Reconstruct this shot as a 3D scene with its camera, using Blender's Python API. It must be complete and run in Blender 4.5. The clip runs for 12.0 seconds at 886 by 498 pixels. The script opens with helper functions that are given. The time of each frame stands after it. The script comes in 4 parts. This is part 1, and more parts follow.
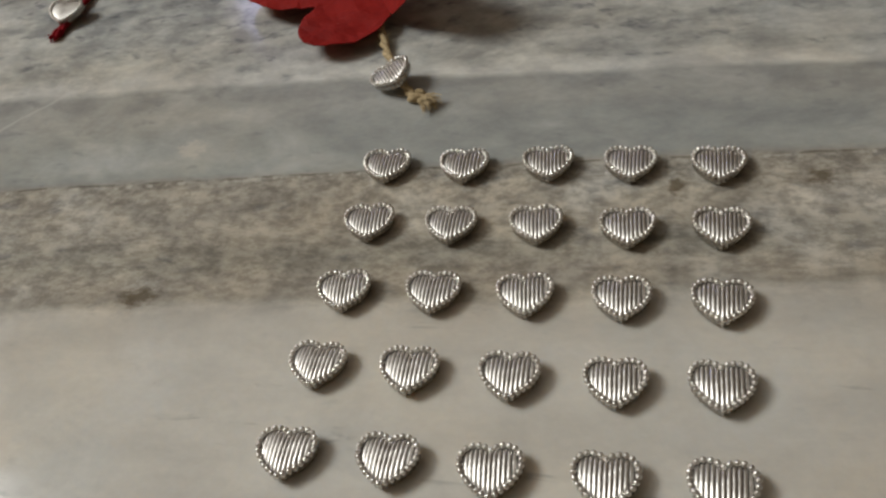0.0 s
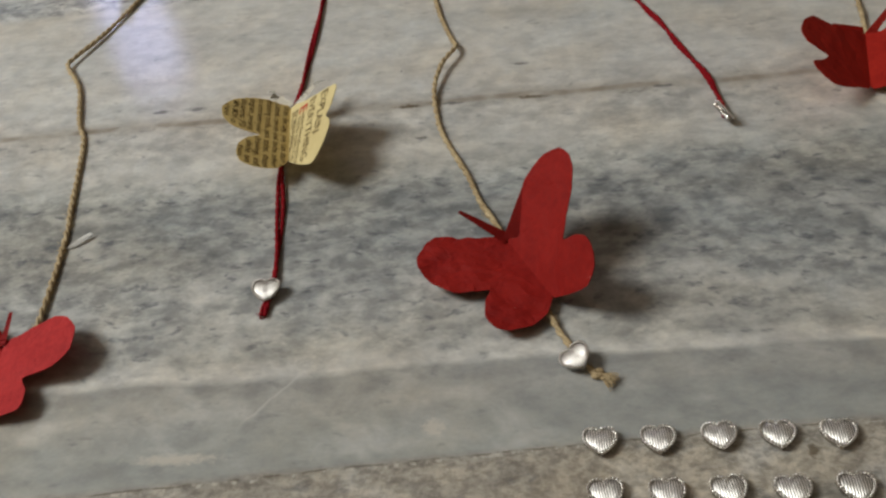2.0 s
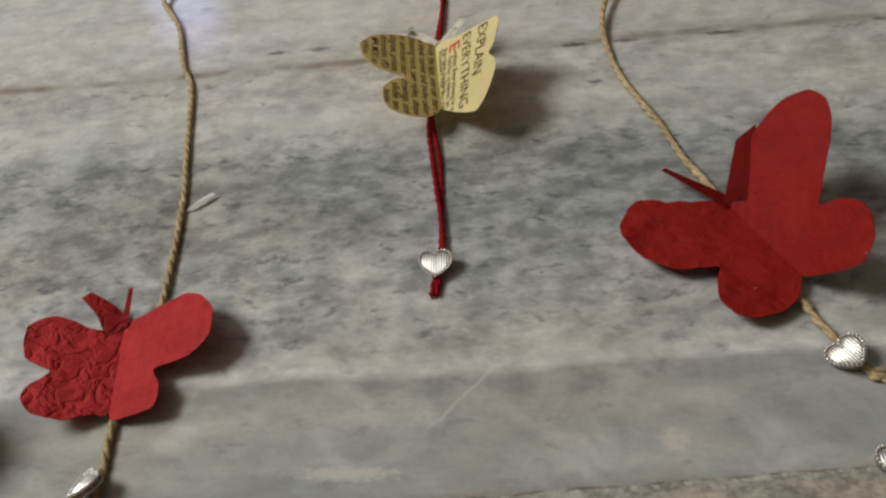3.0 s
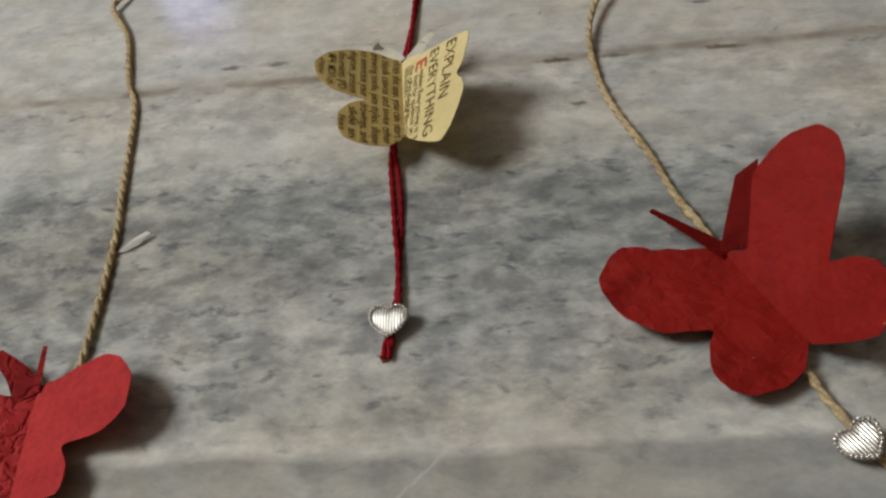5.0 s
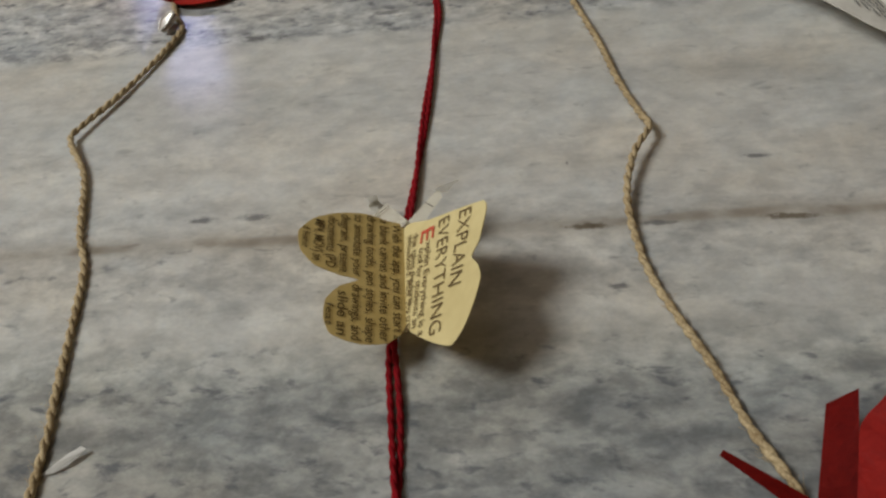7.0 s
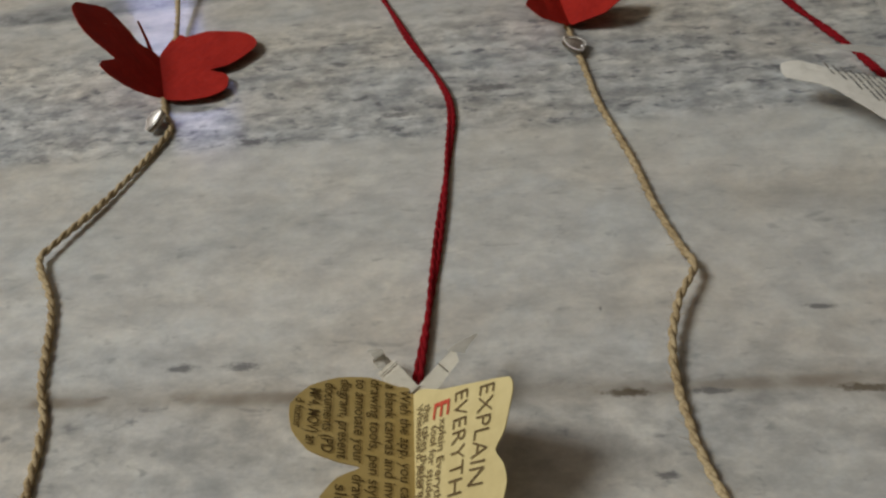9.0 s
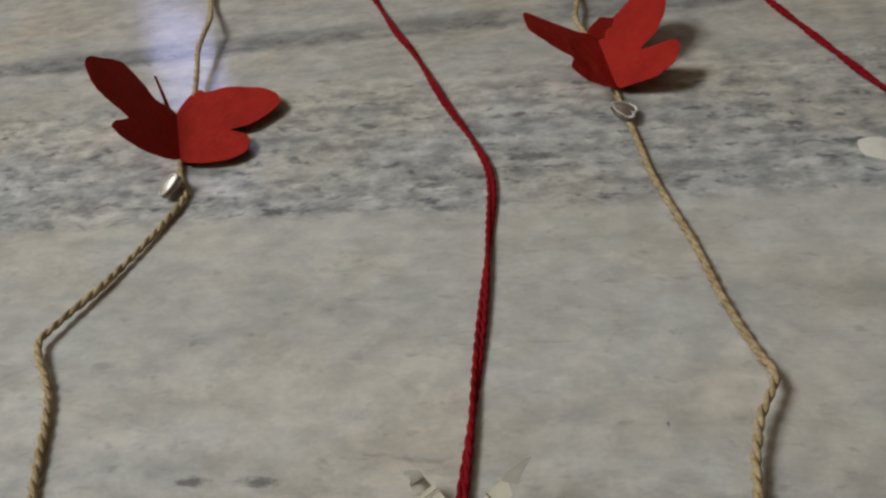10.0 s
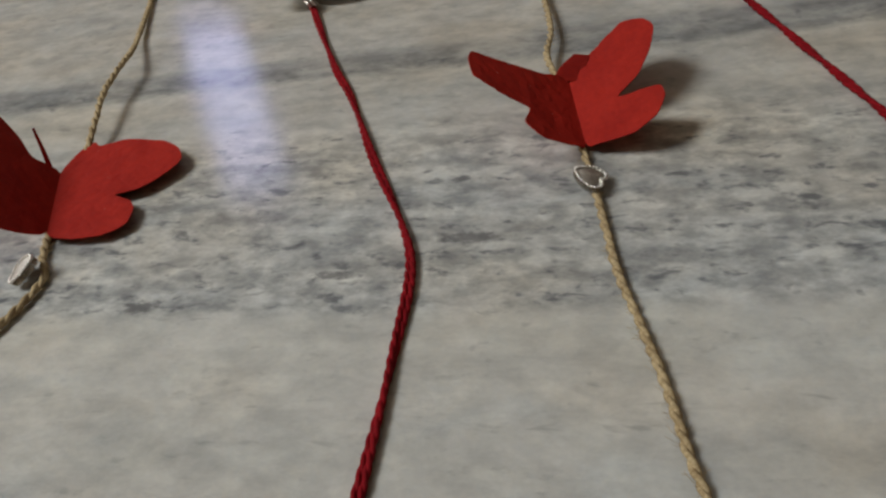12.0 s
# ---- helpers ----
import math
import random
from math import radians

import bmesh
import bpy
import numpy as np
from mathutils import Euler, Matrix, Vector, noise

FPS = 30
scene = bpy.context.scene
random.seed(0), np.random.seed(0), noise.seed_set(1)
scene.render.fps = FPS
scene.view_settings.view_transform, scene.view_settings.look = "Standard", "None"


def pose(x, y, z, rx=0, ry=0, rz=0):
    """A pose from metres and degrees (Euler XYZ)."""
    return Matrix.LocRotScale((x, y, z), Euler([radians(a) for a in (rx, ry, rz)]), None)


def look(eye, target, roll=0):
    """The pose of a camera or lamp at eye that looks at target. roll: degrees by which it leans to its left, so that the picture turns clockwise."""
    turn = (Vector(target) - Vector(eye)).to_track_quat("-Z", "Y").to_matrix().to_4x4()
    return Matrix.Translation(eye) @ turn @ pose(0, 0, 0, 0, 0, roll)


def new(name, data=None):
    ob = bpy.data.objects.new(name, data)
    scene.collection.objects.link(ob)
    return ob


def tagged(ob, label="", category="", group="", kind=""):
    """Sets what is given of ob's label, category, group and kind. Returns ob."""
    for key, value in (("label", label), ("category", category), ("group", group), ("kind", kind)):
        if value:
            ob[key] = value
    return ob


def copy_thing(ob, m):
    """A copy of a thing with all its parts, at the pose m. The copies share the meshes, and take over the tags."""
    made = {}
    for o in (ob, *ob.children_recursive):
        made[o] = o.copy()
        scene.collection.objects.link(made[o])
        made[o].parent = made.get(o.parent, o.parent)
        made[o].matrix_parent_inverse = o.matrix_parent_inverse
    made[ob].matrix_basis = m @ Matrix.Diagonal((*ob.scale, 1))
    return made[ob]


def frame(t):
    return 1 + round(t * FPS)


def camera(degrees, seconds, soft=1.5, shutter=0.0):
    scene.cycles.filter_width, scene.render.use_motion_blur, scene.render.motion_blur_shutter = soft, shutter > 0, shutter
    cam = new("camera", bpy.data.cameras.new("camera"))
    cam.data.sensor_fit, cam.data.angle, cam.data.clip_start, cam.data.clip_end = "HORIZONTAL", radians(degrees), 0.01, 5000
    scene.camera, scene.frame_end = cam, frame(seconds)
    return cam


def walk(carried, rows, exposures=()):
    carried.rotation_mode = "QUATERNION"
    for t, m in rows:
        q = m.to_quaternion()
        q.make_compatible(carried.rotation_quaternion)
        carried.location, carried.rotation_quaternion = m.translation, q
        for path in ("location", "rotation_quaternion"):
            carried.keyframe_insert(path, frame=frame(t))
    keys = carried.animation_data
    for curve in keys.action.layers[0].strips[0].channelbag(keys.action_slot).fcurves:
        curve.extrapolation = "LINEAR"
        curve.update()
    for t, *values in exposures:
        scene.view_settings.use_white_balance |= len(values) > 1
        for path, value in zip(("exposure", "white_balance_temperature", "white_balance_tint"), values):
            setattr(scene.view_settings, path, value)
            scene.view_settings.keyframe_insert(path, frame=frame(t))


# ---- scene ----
cam = camera(55.00, 12.0, soft=2.5)
# seconds, place in metres, turn in degrees
PATH = [
    (0.0, 0.06095, -0.14292, 0.13371, 42.61, 9.314, 9.919),
    (0.5, 0.05465, -0.14947, 0.14988, 43.11, 8.565, 8.588),
    (1.0, 0.04134, -0.16558, 0.19497, 44.444, 8.207, 6.48),
    (1.5, 0.0167, -0.16447, 0.23711, 45.385, 7.083, 3.381),
    (2.0, -0.01985, -0.1485, 0.25094, 43.949, 6.364, 1.623),
    (2.5, -0.077, -0.12545, 0.23443, 42.779, 6.654, 1.886),
    (2.7, -0.08597, -0.11636, 0.22479, 41.637, 6.958, 2.606),
    (4.5, -0.06865, -0.0918, 0.20452, 40.869, 8.255, 3.781),
    (5.0, -0.07137, -0.06828, 0.20056, 40.528, 8.204, 3.72),
    (5.5, -0.07377, -0.04366, 0.19745, 40.808, 8.102, 3.874),
    (6.0, -0.07691, -0.0251, 0.19307, 42.469, 7.863, 3.905),
    (6.5, -0.07936, -0.01005, 0.19233, 43.534, 7.657, 3.909),
    (7.0, -0.08217, 8e-05, 0.18915, 44.566, 7.399, 4.057),
    (7.5, -0.08244, 0.01399, 0.18877, 45.405, 7.4, 4.203),
    (9.5, -0.09631, 0.06409, 0.18666, 48.349, 6.841, 5.039),
    (10.0, -0.10303, 0.08181, 0.18319, 49.752, 6.799, 5.81),
    (10.5, -0.1042, 0.0963, 0.18406, 51.356, 6.412, 6.248),
    (11.0, -0.10666, 0.11432, 0.17681, 51.586, 5.983, 6.695),
    (11.5, -0.08889, 0.13501, 0.15786, 51.806, 7.078, 8.004),
    (12.0, -0.07418, 0.15624, 0.1553, 50.88, 8.418, 8.4),
]
walk(cam, [(t, pose(x, y, z, rx, ry, rz)) for t, x, y, z, rx, ry, rz in PATH],
     exposures=[(0.0, 0.04), (1.0, 0.11), (1.5, 0.12), (2.5, 0.06), (5.5, 0.02), (7.0, -0.11), (7.5, -0.12), (9.5, -0.24), (10.5, -0.20), (11.0, -0.24), (11.5, -0.20), (12.0, -0.14)])

# ---- light ----
world = bpy.data.worlds.new("world")
scene.world = world
world.use_nodes = True
world.node_tree.nodes["Background"].inputs[0].default_value = (0.35, 0.33, 0.30, 1)
world.node_tree.nodes["Background"].inputs[1].default_value = 0.01

lamp = bpy.data.lights.new("room_lamp", "POINT")
lamp.energy, lamp.color, lamp.shadow_soft_size = 78, (0.992, 1.0, 0.958), 0.30
new("room_lamp", lamp).matrix_world = pose(-1.25, 0.13, 1.32)
sky_light = bpy.data.lights.new("window_light", "AREA")
sky_light.shape, sky_light.size, sky_light.size_y = "RECTANGLE", 0.28, 0.78
sky_light.energy, sky_light.color = 2.4, (0.52, 0.55, 1.0)
new("window_light", sky_light).matrix_world = look((-1.86, 3.49, 1.70), (-0.2, 0.3, 0.0))

# ---- node helpers ----
def material(name):
    m = bpy.data.materials.new(name)
    m.use_nodes = True
    return m, m.node_tree, m.node_tree.nodes["Principled BSDF"]


def put(tree, socket, value):
    if isinstance(value, bpy.types.NodeSocket):
        tree.links.new(value, socket)
    else:
        socket.default_value = value


def maths(tree, op, a, b=0.0, c=0.0):
    n = tree.nodes.new("ShaderNodeMath")
    n.operation = op
    for s, v in zip(n.inputs, (a, b, c)):
        put(tree, s, v)
    return n.outputs[0]


def span(tree, x, a, b, lo=0.0, hi=1.0):
    n = tree.nodes.new("ShaderNodeMapRange")
    n.interpolation_type = "SMOOTHSTEP"
    for s, v in zip(n.inputs, (x, a, b, lo, hi)):
        put(tree, s, v)
    return n.outputs[0]


def stretched(tree, vec, scale, turn=0.0):
    n = tree.nodes.new("ShaderNodeMapping")
    n.inputs["Scale"].default_value = scale
    n.inputs["Rotation"].default_value = (0, 0, turn)
    put(tree, n.inputs["Vector"], vec)
    return n.outputs[0]


def grain(tree, vec, scale=1.0, detail=4.0, rough=0.55, distort=0.0):
    n = tree.nodes.new("ShaderNodeTexNoise")
    put(tree, n.inputs["Vector"], vec)
    for k, v in (("Scale", scale), ("Detail", detail), ("Roughness", rough), ("Distortion", distort)):
        n.inputs[k].default_value = v
    return n.outputs["Fac"]


def mixed(tree, fac, a, b, kind="MIX"):
    n = tree.nodes.new("ShaderNodeMix")
    n.data_type, n.blend_type = "RGBA", kind
    put(tree, n.inputs[0], fac)
    for s, v in ((n.inputs[6], a), (n.inputs[7], b)):
        put(tree, s, v if isinstance(v, bpy.types.NodeSocket) else (*v, 1.0))
    return n.outputs[2]


def ramp(tree, fac, stops):
    n = tree.nodes.new("ShaderNodeValToRGB")
    e = n.color_ramp.elements
    while len(e) < len(stops):
        e.new(0.5)
    for el, (p, c) in zip(e, stops):
        el.position, el.color = p, (*c, 1.0)
    put(tree, n.inputs[0], fac)
    return n.outputs[0]


def bump(tree, bsdf, height, strength, distance):
    n = tree.nodes.new("ShaderNodeBump")
    n.inputs["Strength"].default_value, n.inputs["Distance"].default_value = strength, distance
    put(tree, n.inputs["Height"], height)
    tree.links.new(n.outputs[0], bsdf.inputs["Normal"])


# ---- materials ----
def marble():
    m, t, b = material("banded_marble")
    pos = t.nodes.new("ShaderNodeNewGeometry").outputs["Position"]
    sep = t.nodes.new("ShaderNodeSeparateXYZ")
    put(t, sep.inputs[0], pos)
    x, y = sep.outputs[0], sep.outputs[1]
    slope = ramp(t, maths(t, "MULTIPLY_ADD", y, 1.25, 0.15), [
        (0.00, (0.07,) * 3), (0.14, (0.088,) * 3), (0.20, (0.02,) * 3), (0.40, (0.018,) * 3),
        (0.56, (0.03,) * 3), (0.67, (0.07,) * 3), (0.74, (0.11,) * 3), (1.00, (0.12,) * 3)])
    wide = grain(t, stretched(t, pos, (7, 16, 1)), 1.0, 2.0)
    fine = grain(t, stretched(t, pos, (45, 140, 1)), 1.0, 5.0, 0.6)
    v = maths(t, "SUBTRACT", y, maths(t, "MULTIPLY", slope, maths(t, "ADD", x, 0.1)))
    straight = v
    v = maths(t, "ADD", v, maths(t, "MULTIPLY_ADD", wide, 0.012, -0.006))
    v = maths(t, "ADD", v, maths(t, "MULTIPLY_ADD", fine, 0.005, -0.0025))
    near = [(-0.062, 0.68, 0.65, 0.60), (-0.048, 0.60, 0.57, 0.525), (-0.045, 0.38, 0.352, 0.31), (-0.040, 0.42, 0.39, 0.35),
              (-0.035, 0.35, 0.335, 0.30), (-0.029, 0.36, 0.34, 0.305), (-0.026, 0.44, 0.41, 0.365), (-0.0075, 0.385, 0.358, 0.318),
              (-0.0060, 0.41, 0.42, 0.405), (0.012, 0.38, 0.39, 0.38), (0.022, 0.43, 0.43, 0.415), (0.033, 0.36, 0.365, 0.36),
              (0.0365, 0.65, 0.645, 0.625), (0.045, 0.46, 0.46, 0.445), (0.070, 0.42, 0.425, 0.42), (0.100, 0.33, 0.34, 0.34)]
    far = [(0.125, 0.31, 0.32, 0.32), (0.140, 0.44, 0.45, 0.44), (0.160, 0.58, 0.575, 0.555), (0.185, 0.53, 0.52, 0.50),
              (0.210, 0.59, 0.585, 0.57), (0.250, 0.61, 0.605, 0.585), (0.272, 0.54, 0.54, 0.525), (0.280, 0.60, 0.595, 0.575),
              (0.315, 0.58, 0.58, 0.56), (0.322, 0.49, 0.50, 0.505), (0.370, 0.47, 0.48, 0.485), (0.420, 0.52, 0.515, 0.495),
              (0.458, 0.53, 0.525, 0.505), (0.464, 0.29, 0.30, 0.305), (0.480, 0.33, 0.335, 0.34), (0.487, 0.53, 0.52, 0.50)]
    p = maths(t, "MULTIPLY_ADD", v, 1 / 0.74, 0.12 / 0.74)
    col = ramp(t, p, [((q[0] + 0.12) / 0.74, q[1:]) for q in near + far])
    # broader bands in the rest of the slab
    rest = maths(t, "MAXIMUM", span(t, v, 0.56, 0.66), span(t, v, -0.13, -0.22))
    belt = grain(t, stretched(t, pos, (1.1, 13, 1)), 1.0, 5.0, 0.6, 0.2)
    broad = ramp(t, belt, [(0.30, (0.34, 0.35, 0.35)), (0.42, (0.52, 0.515, 0.50)), (0.48, (0.60, 0.585, 0.555)), (0.53, (0.42, 0.395, 0.35)), (0.56, (0.55, 0.545, 0.53)), (0.68, (0.40, 0.41, 0.415))])
    col = mixed(t, rest, col, broad)
    # how mottled each band is
    zones = [(-0.052, 0.0), (-0.046, 0.35), (-0.008, 0.35), (-0.005, 0.14), (0.034, 0.22), (0.045, 0.45), (0.075, 0.62), (0.135, 0.62), (0.155, 0.24), (0.185, 0.40), (0.215, 0.20),
             (0.316, 0.16), (0.322, 0.66), (0.400, 0.60), (0.425, 0.22), (0.455, 0.22), (0.466, 0.50), (0.488, 0.22)]
    zone = ramp(t, p, [((q + 0.12) / 0.74, (c,) * 3) for q, c in zones])
    mott = grain(t, stretched(t, pos, (95, 140, 1)), 1.0, 5.0, 0.56)
    col = mixed(t, zone, col, mixed(t, span(t, mott, 0.34, 0.66), (0.58, 0.59, 0.605), (1.44, 1.435, 1.41)), "MULTIPLY")
    cloud = grain(t, stretched(t, pos, (46, 72, 1)), 1.0, 6.0, 0.66, 0.6)
    col = mixed(t, maths(t, "MULTIPLY_ADD", zone, 0.75, 0.22), col, mixed(t, span(t, cloud, 0.32, 0.68), (0.72, 0.735, 0.76), (1.26, 1.255, 1.23)), "MULTIPLY")
    # long soft drifts along the bands
    drift = grain(t, stretched(t, pos, (11, 52, 1)), 1.0, 4.0, 0.52, 0.7)
    col = mixed(t, maths(t, "MULTIPLY_ADD", zone, 0.30, 0.26), col, mixed(t, span(t, drift, 0.30, 0.70), (0.82, 0.825, 0.83), (1.20, 1.20, 1.19)), "MULTIPLY")
    # short dark dashes that lie along the bands
    dash = grain(t, stretched(t, pos, (75, 270, 1)), 1.0, 3.0, 0.55, 0.5)
    rows = grain(t, stretched(t, pos, (10, 48, 1)), 1.0, 3.0, 0.6)
    dash = span(t, maths(t, "MULTIPLY_ADD", maths(t, "SUBTRACT", rows, 0.5), 0.75, dash), 0.66, 0.84)
    col = mixed(t, maths(t, "MULTIPLY", dash, maths(t, "MULTIPLY_ADD", zone, -0.5, 0.48)), col, (0.20, 0.205, 0.21))
    pale = grain(t, stretched(t, pos, (30, 42, 1)), 1.0, 4.0, 0.55, 0.5)
    col = mixed(t, maths(t, "MULTIPLY", span(t, pale, 0.50, 0.72), 0.42), col, (0.74, 0.735, 0.715))
    warm = grain(t, stretched(t, pos, (11, 17, 1)), 1.0, 2.0)
    col = mixed(t, span(t, warm, 0.40, 0.70), col, mixed(t, 1.0, col, (1.045, 0.995, 0.93), "MULTIPLY"))
    cool = grain(t, stretched(t, pos, (23, 31, 1)), 1.0, 3.0, 0.6, 0.5)
    col = mixed(t, span(t, cool, 0.46, 0.70), col, mixed(t, 1.0, col, (0.965, 0.99, 1.015), "MULTIPLY"))
    flecks = grain(t, stretched(t, pos, (115, 215, 1)), 1.0, 4.0, 0.58, 0.3)
    clump = grain(t, stretched(t, pos, (24, 60, 1)), 1.0, 3.0)
    rare = maths(t, "MULTIPLY_ADD", zone, -0.120, 0.662)
    fl = span(t, maths(t, "SUBTRACT", maths(t, "MULTIPLY_ADD", maths(t, "SUBTRACT", clump, 0.5), 0.30, flecks), rare), -0.05, 0.13)
    col = mixed(t, maths(t, "MULTIPLY", fl, maths(t, "MULTIPLY_ADD", zone, 1.05, 0.12)), col, (0.135, 0.145, 0.165))
    speck = grain(t, stretched(t, pos, (420, 620, 1)), 1.0, 3.0, 0.7)
    col = mixed(t, maths(t, "MULTIPLY_ADD", zone, 0.8, 0.25), col, mixed(t, span(t, speck, 0.34, 0.66), (0.91, 0.91, 0.915), (1.08, 1.08, 1.075)), "MULTIPLY")
    # streaks along the bands
    streak = grain(t, stretched(t, pos, (12, 170, 1)), 1.0, 3.0, 0.55, 0.3)
    col = mixed(t, 0.15, col, mixed(t, span(t, streak, 0.3, 0.7), (0.88, 0.88, 0.88), (1.08, 1.075, 1.06)), "MULTIPLY")
    # gritty brown band between the seam and the cream stone
    brown = maths(t, "MULTIPLY", span(t, v, -0.050, -0.040), span(t, v, -0.0066, -0.0074))
    grit = grain(t, stretched(t, pos, (210, 330, 1)), 1.0, 5.0, 0.72)
    col = mixed(t, maths(t, "MULTIPLY", brown, 0.95), col, mixed(t, span(t, grit, 0.36, 0.62), (0.74, 0.725, 0.705), (1.24, 1.23, 1.21)), "MULTIPLY")
    dark = grain(t, stretched(t, pos, (30, 200, 1)), 1.0, 4.0, 0.6)
    col = mixed(t, maths(t, "MULTIPLY", brown, maths(t, "MULTIPLY", span(t, dark, 0.58, 0.76), 0.5)), col, (0.19, 0.165, 0.135))
    # open seam along the brown band
    wob = maths(t, "ADD", straight, maths(t, "MULTIPLY_ADD", grain(t, stretched(t, pos, (60, 60, 1)), 1.0, 4.0), 0.003, -0.0015))
    seam = span(t, maths(t, "ABSOLUTE", maths(t, "ADD", wob, 0.0066)), 0.0007, 0.0001)
    seam = maths(t, "MULTIPLY", seam, span(t, grain(t, stretched(t, pos, (120, 30, 1)), 1.0, 3.0), 0.42, 0.56))
    col = mixed(t, maths(t, "MULTIPLY", seam, 0.65), col, (0.14, 0.12, 0.09))
    chips = span(t, maths(t, "ABSOLUTE", maths(t, "ADD", wob, 0.0076)), 0.0011, 0.0002)
    chips = maths(t, "MULTIPLY", chips, span(t, grain(t, stretched(t, pos, (330, 200, 1)), 1.0, 4.0), 0.50, 0.62))
    col = mixed(t, maths(t, "MULTIPLY", chips, 0.6), col, (0.68, 0.65, 0.58))
    # long rusty vein
    wob = maths(t, "ADD", straight, maths(t, "MULTIPLY_ADD", grain(t, stretched(t, pos, (16, 16, 1)), 1.0, 4.0), 0.008, -0.004))
    d = maths(t, "ABSOLUTE", maths(t, "SUBTRACT", wob, 0.1942))
    on = span(t, grain(t, stretched(t, pos, (26, 5, 1)), 1.0, 3.0), 0.38, 0.62)
    col = mixed(t, maths(t, "MULTIPLY", maths(t, "MULTIPLY", span(t, d, 0.0034, 0.0005), on), 0.80), col, (0.19, 0.15, 0.105))
    halo = maths(t, "MULTIPLY", span(t, d, 0.0085, 0.0008), maths(t, "MULTIPLY_ADD", drift, 0.9, -0.05))
    col = mixed(t, maths(t, "MULTIPLY", halo, 0.75), col, (0.36, 0.31, 0.25))
    # single stains: place, half length, half width
    ragged = maths(t, "MULTIPLY_ADD", grain(t, stretched(t, pos, (330, 520, 1)), 1.0, 5.0, 0.7), 2.6, -1.3)
    stains = [((0.085, 0.055, 0.02), [(0.0963, -0.0010, 0.0030, 0.0026), (0.0665, -0.0042, 0.0020, 0.0026), (-0.0136, 0.1940, 0.0080, 0.0014), (-0.0745, 0.1931, 0.0065, 0.0016), (-0.0490, -0.0400, 0.0050, 0.0030)]),
              ((0.13, 0.13, 0.14), [(-0.0671, 0.1676, 0.0028, 0.0015), (0.0492, 0.1951, 0.0060, 0.0013), (-0.0802, 0.2240, 0.0005, 0.0012), (-0.0535, 0.1935, 0.0060, 0.0012), (-0.0185, 0.2230, 0.0050, 0.0011), (-0.1555, 0.3330, 0.0075, 0.0020), (-0.1180, 0.3490, 0.0110, 0.0028), (-0.2120, 0.3200, 0.0060, 0.0030), (-0.2052, 0.2040, 0.0050, 0.0018), (-0.1857, 0.2045, 0.0055, 0.0017)]),
              ((0.66, 0.62, 0.55), [(-0.0555, 0.0092, 0.0045, 0.0035), (-0.1460, 0.0000, 0.0160, 0.0024)])]
    for colour, marks in stains:
        total = 0.0
        for mx, my, a, c in marks:
            ex = maths(t, "DIVIDE", maths(t, "SUBTRACT", x, mx), a)
            ey = maths(t, "DIVIDE", maths(t, "SUBTRACT", y, my), c)
            r = maths(t, "SQRT", maths(t, "ADD", maths(t, "MULTIPLY", ex, ex), maths(t, "MULTIPLY", ey, ey)))
            total = maths(t, "MAXIMUM", total, span(t, maths(t, "ADD", r, ragged), 1.25, 0.35))
        col = mixed(t, maths(t, "MULTIPLY", total, 0.72), col, colour)
    # healed crack, a pale slanting line
    cx, cy = maths(t, "SUBTRACT", x, -0.1145), maths(t, "SUBTRACT", y, 0.0240)
    along = maths(t, "ADD", maths(t, "MULTIPLY", cx, 0.66), maths(t, "MULTIPLY", cy, 0.75))
    across = maths(t, "SUBTRACT", maths(t, "MULTIPLY", cx, 0.75), maths(t, "MULTIPLY", cy, 0.66))
    across = maths(t, "ADD", across, maths(t, "MULTIPLY_ADD", grain(t, pos, 120, 3.0), 0.004, -0.002))
    crack = maths(t, "MULTIPLY", span(t, maths(t, "ABSOLUTE", across), 0.0009, 0.0001), span(t, maths(t, "ABSOLUTE", along), 0.018, 0.010))
    col = mixed(t, maths(t, "MULTIPLY", crack, 0.5), col, (0.62, 0.61, 0.58))
    put(t, b.inputs["Base Color"], col)
    b.inputs["Subsurface Weight"].default_value = 0.5
    b.inputs["Subsurface Radius"].default_value = (1.0, 0.85, 0.7)
    b.inputs["Subsurface Scale"].default_value = 0.004
    put(t, b.inputs["Roughness"], maths(t, "MULTIPLY_ADD", grain(t, stretched(t, pos, (60, 90, 1)), 1.0, 4.0), 0.09, 0.075))
    bump(t, b, grain(t, stretched(t, pos, (200, 260, 1)), 1.0, 3.0), 0.08, 0.0006)
    return m


def coloured(name, a, b2, scale, rough, relief, metal=0.0, spread=(1, 1, 1), depth=0.0002, sheen=0.0):
    m, t, b = material(name)
    pos = t.nodes.new("ShaderNodeTexCoord").outputs["Object"]
    vec = stretched(t, pos, spread)
    n1 = grain(t, vec, scale, 5.0, 0.65)
    n2 = grain(t, vec, scale * 0.13, 3.0)
    f = maths(t, "ADD", maths(t, "MULTIPLY", span(t, n1, 0.3, 0.7), 0.6), maths(t, "MULTIPLY", span(t, n2, 0.3, 0.7), 0.4))
    put(t, b.inputs["Base Color"], mixed(t, f, a, b2))
    put(t, b.inputs["Roughness"], maths(t, "MULTIPLY_ADD", n1, 0.12, rough - 0.06))
    b.inputs["Metallic"].default_value = metal
    b.inputs["Specular IOR Level"].default_value = 0.5 if metal or rough < 0.7 else 0.18
    if sheen:
        b.inputs["Sheen Weight"].default_value = sheen
    if relief:
        bump(t, b, n1, relief, depth)
    return m


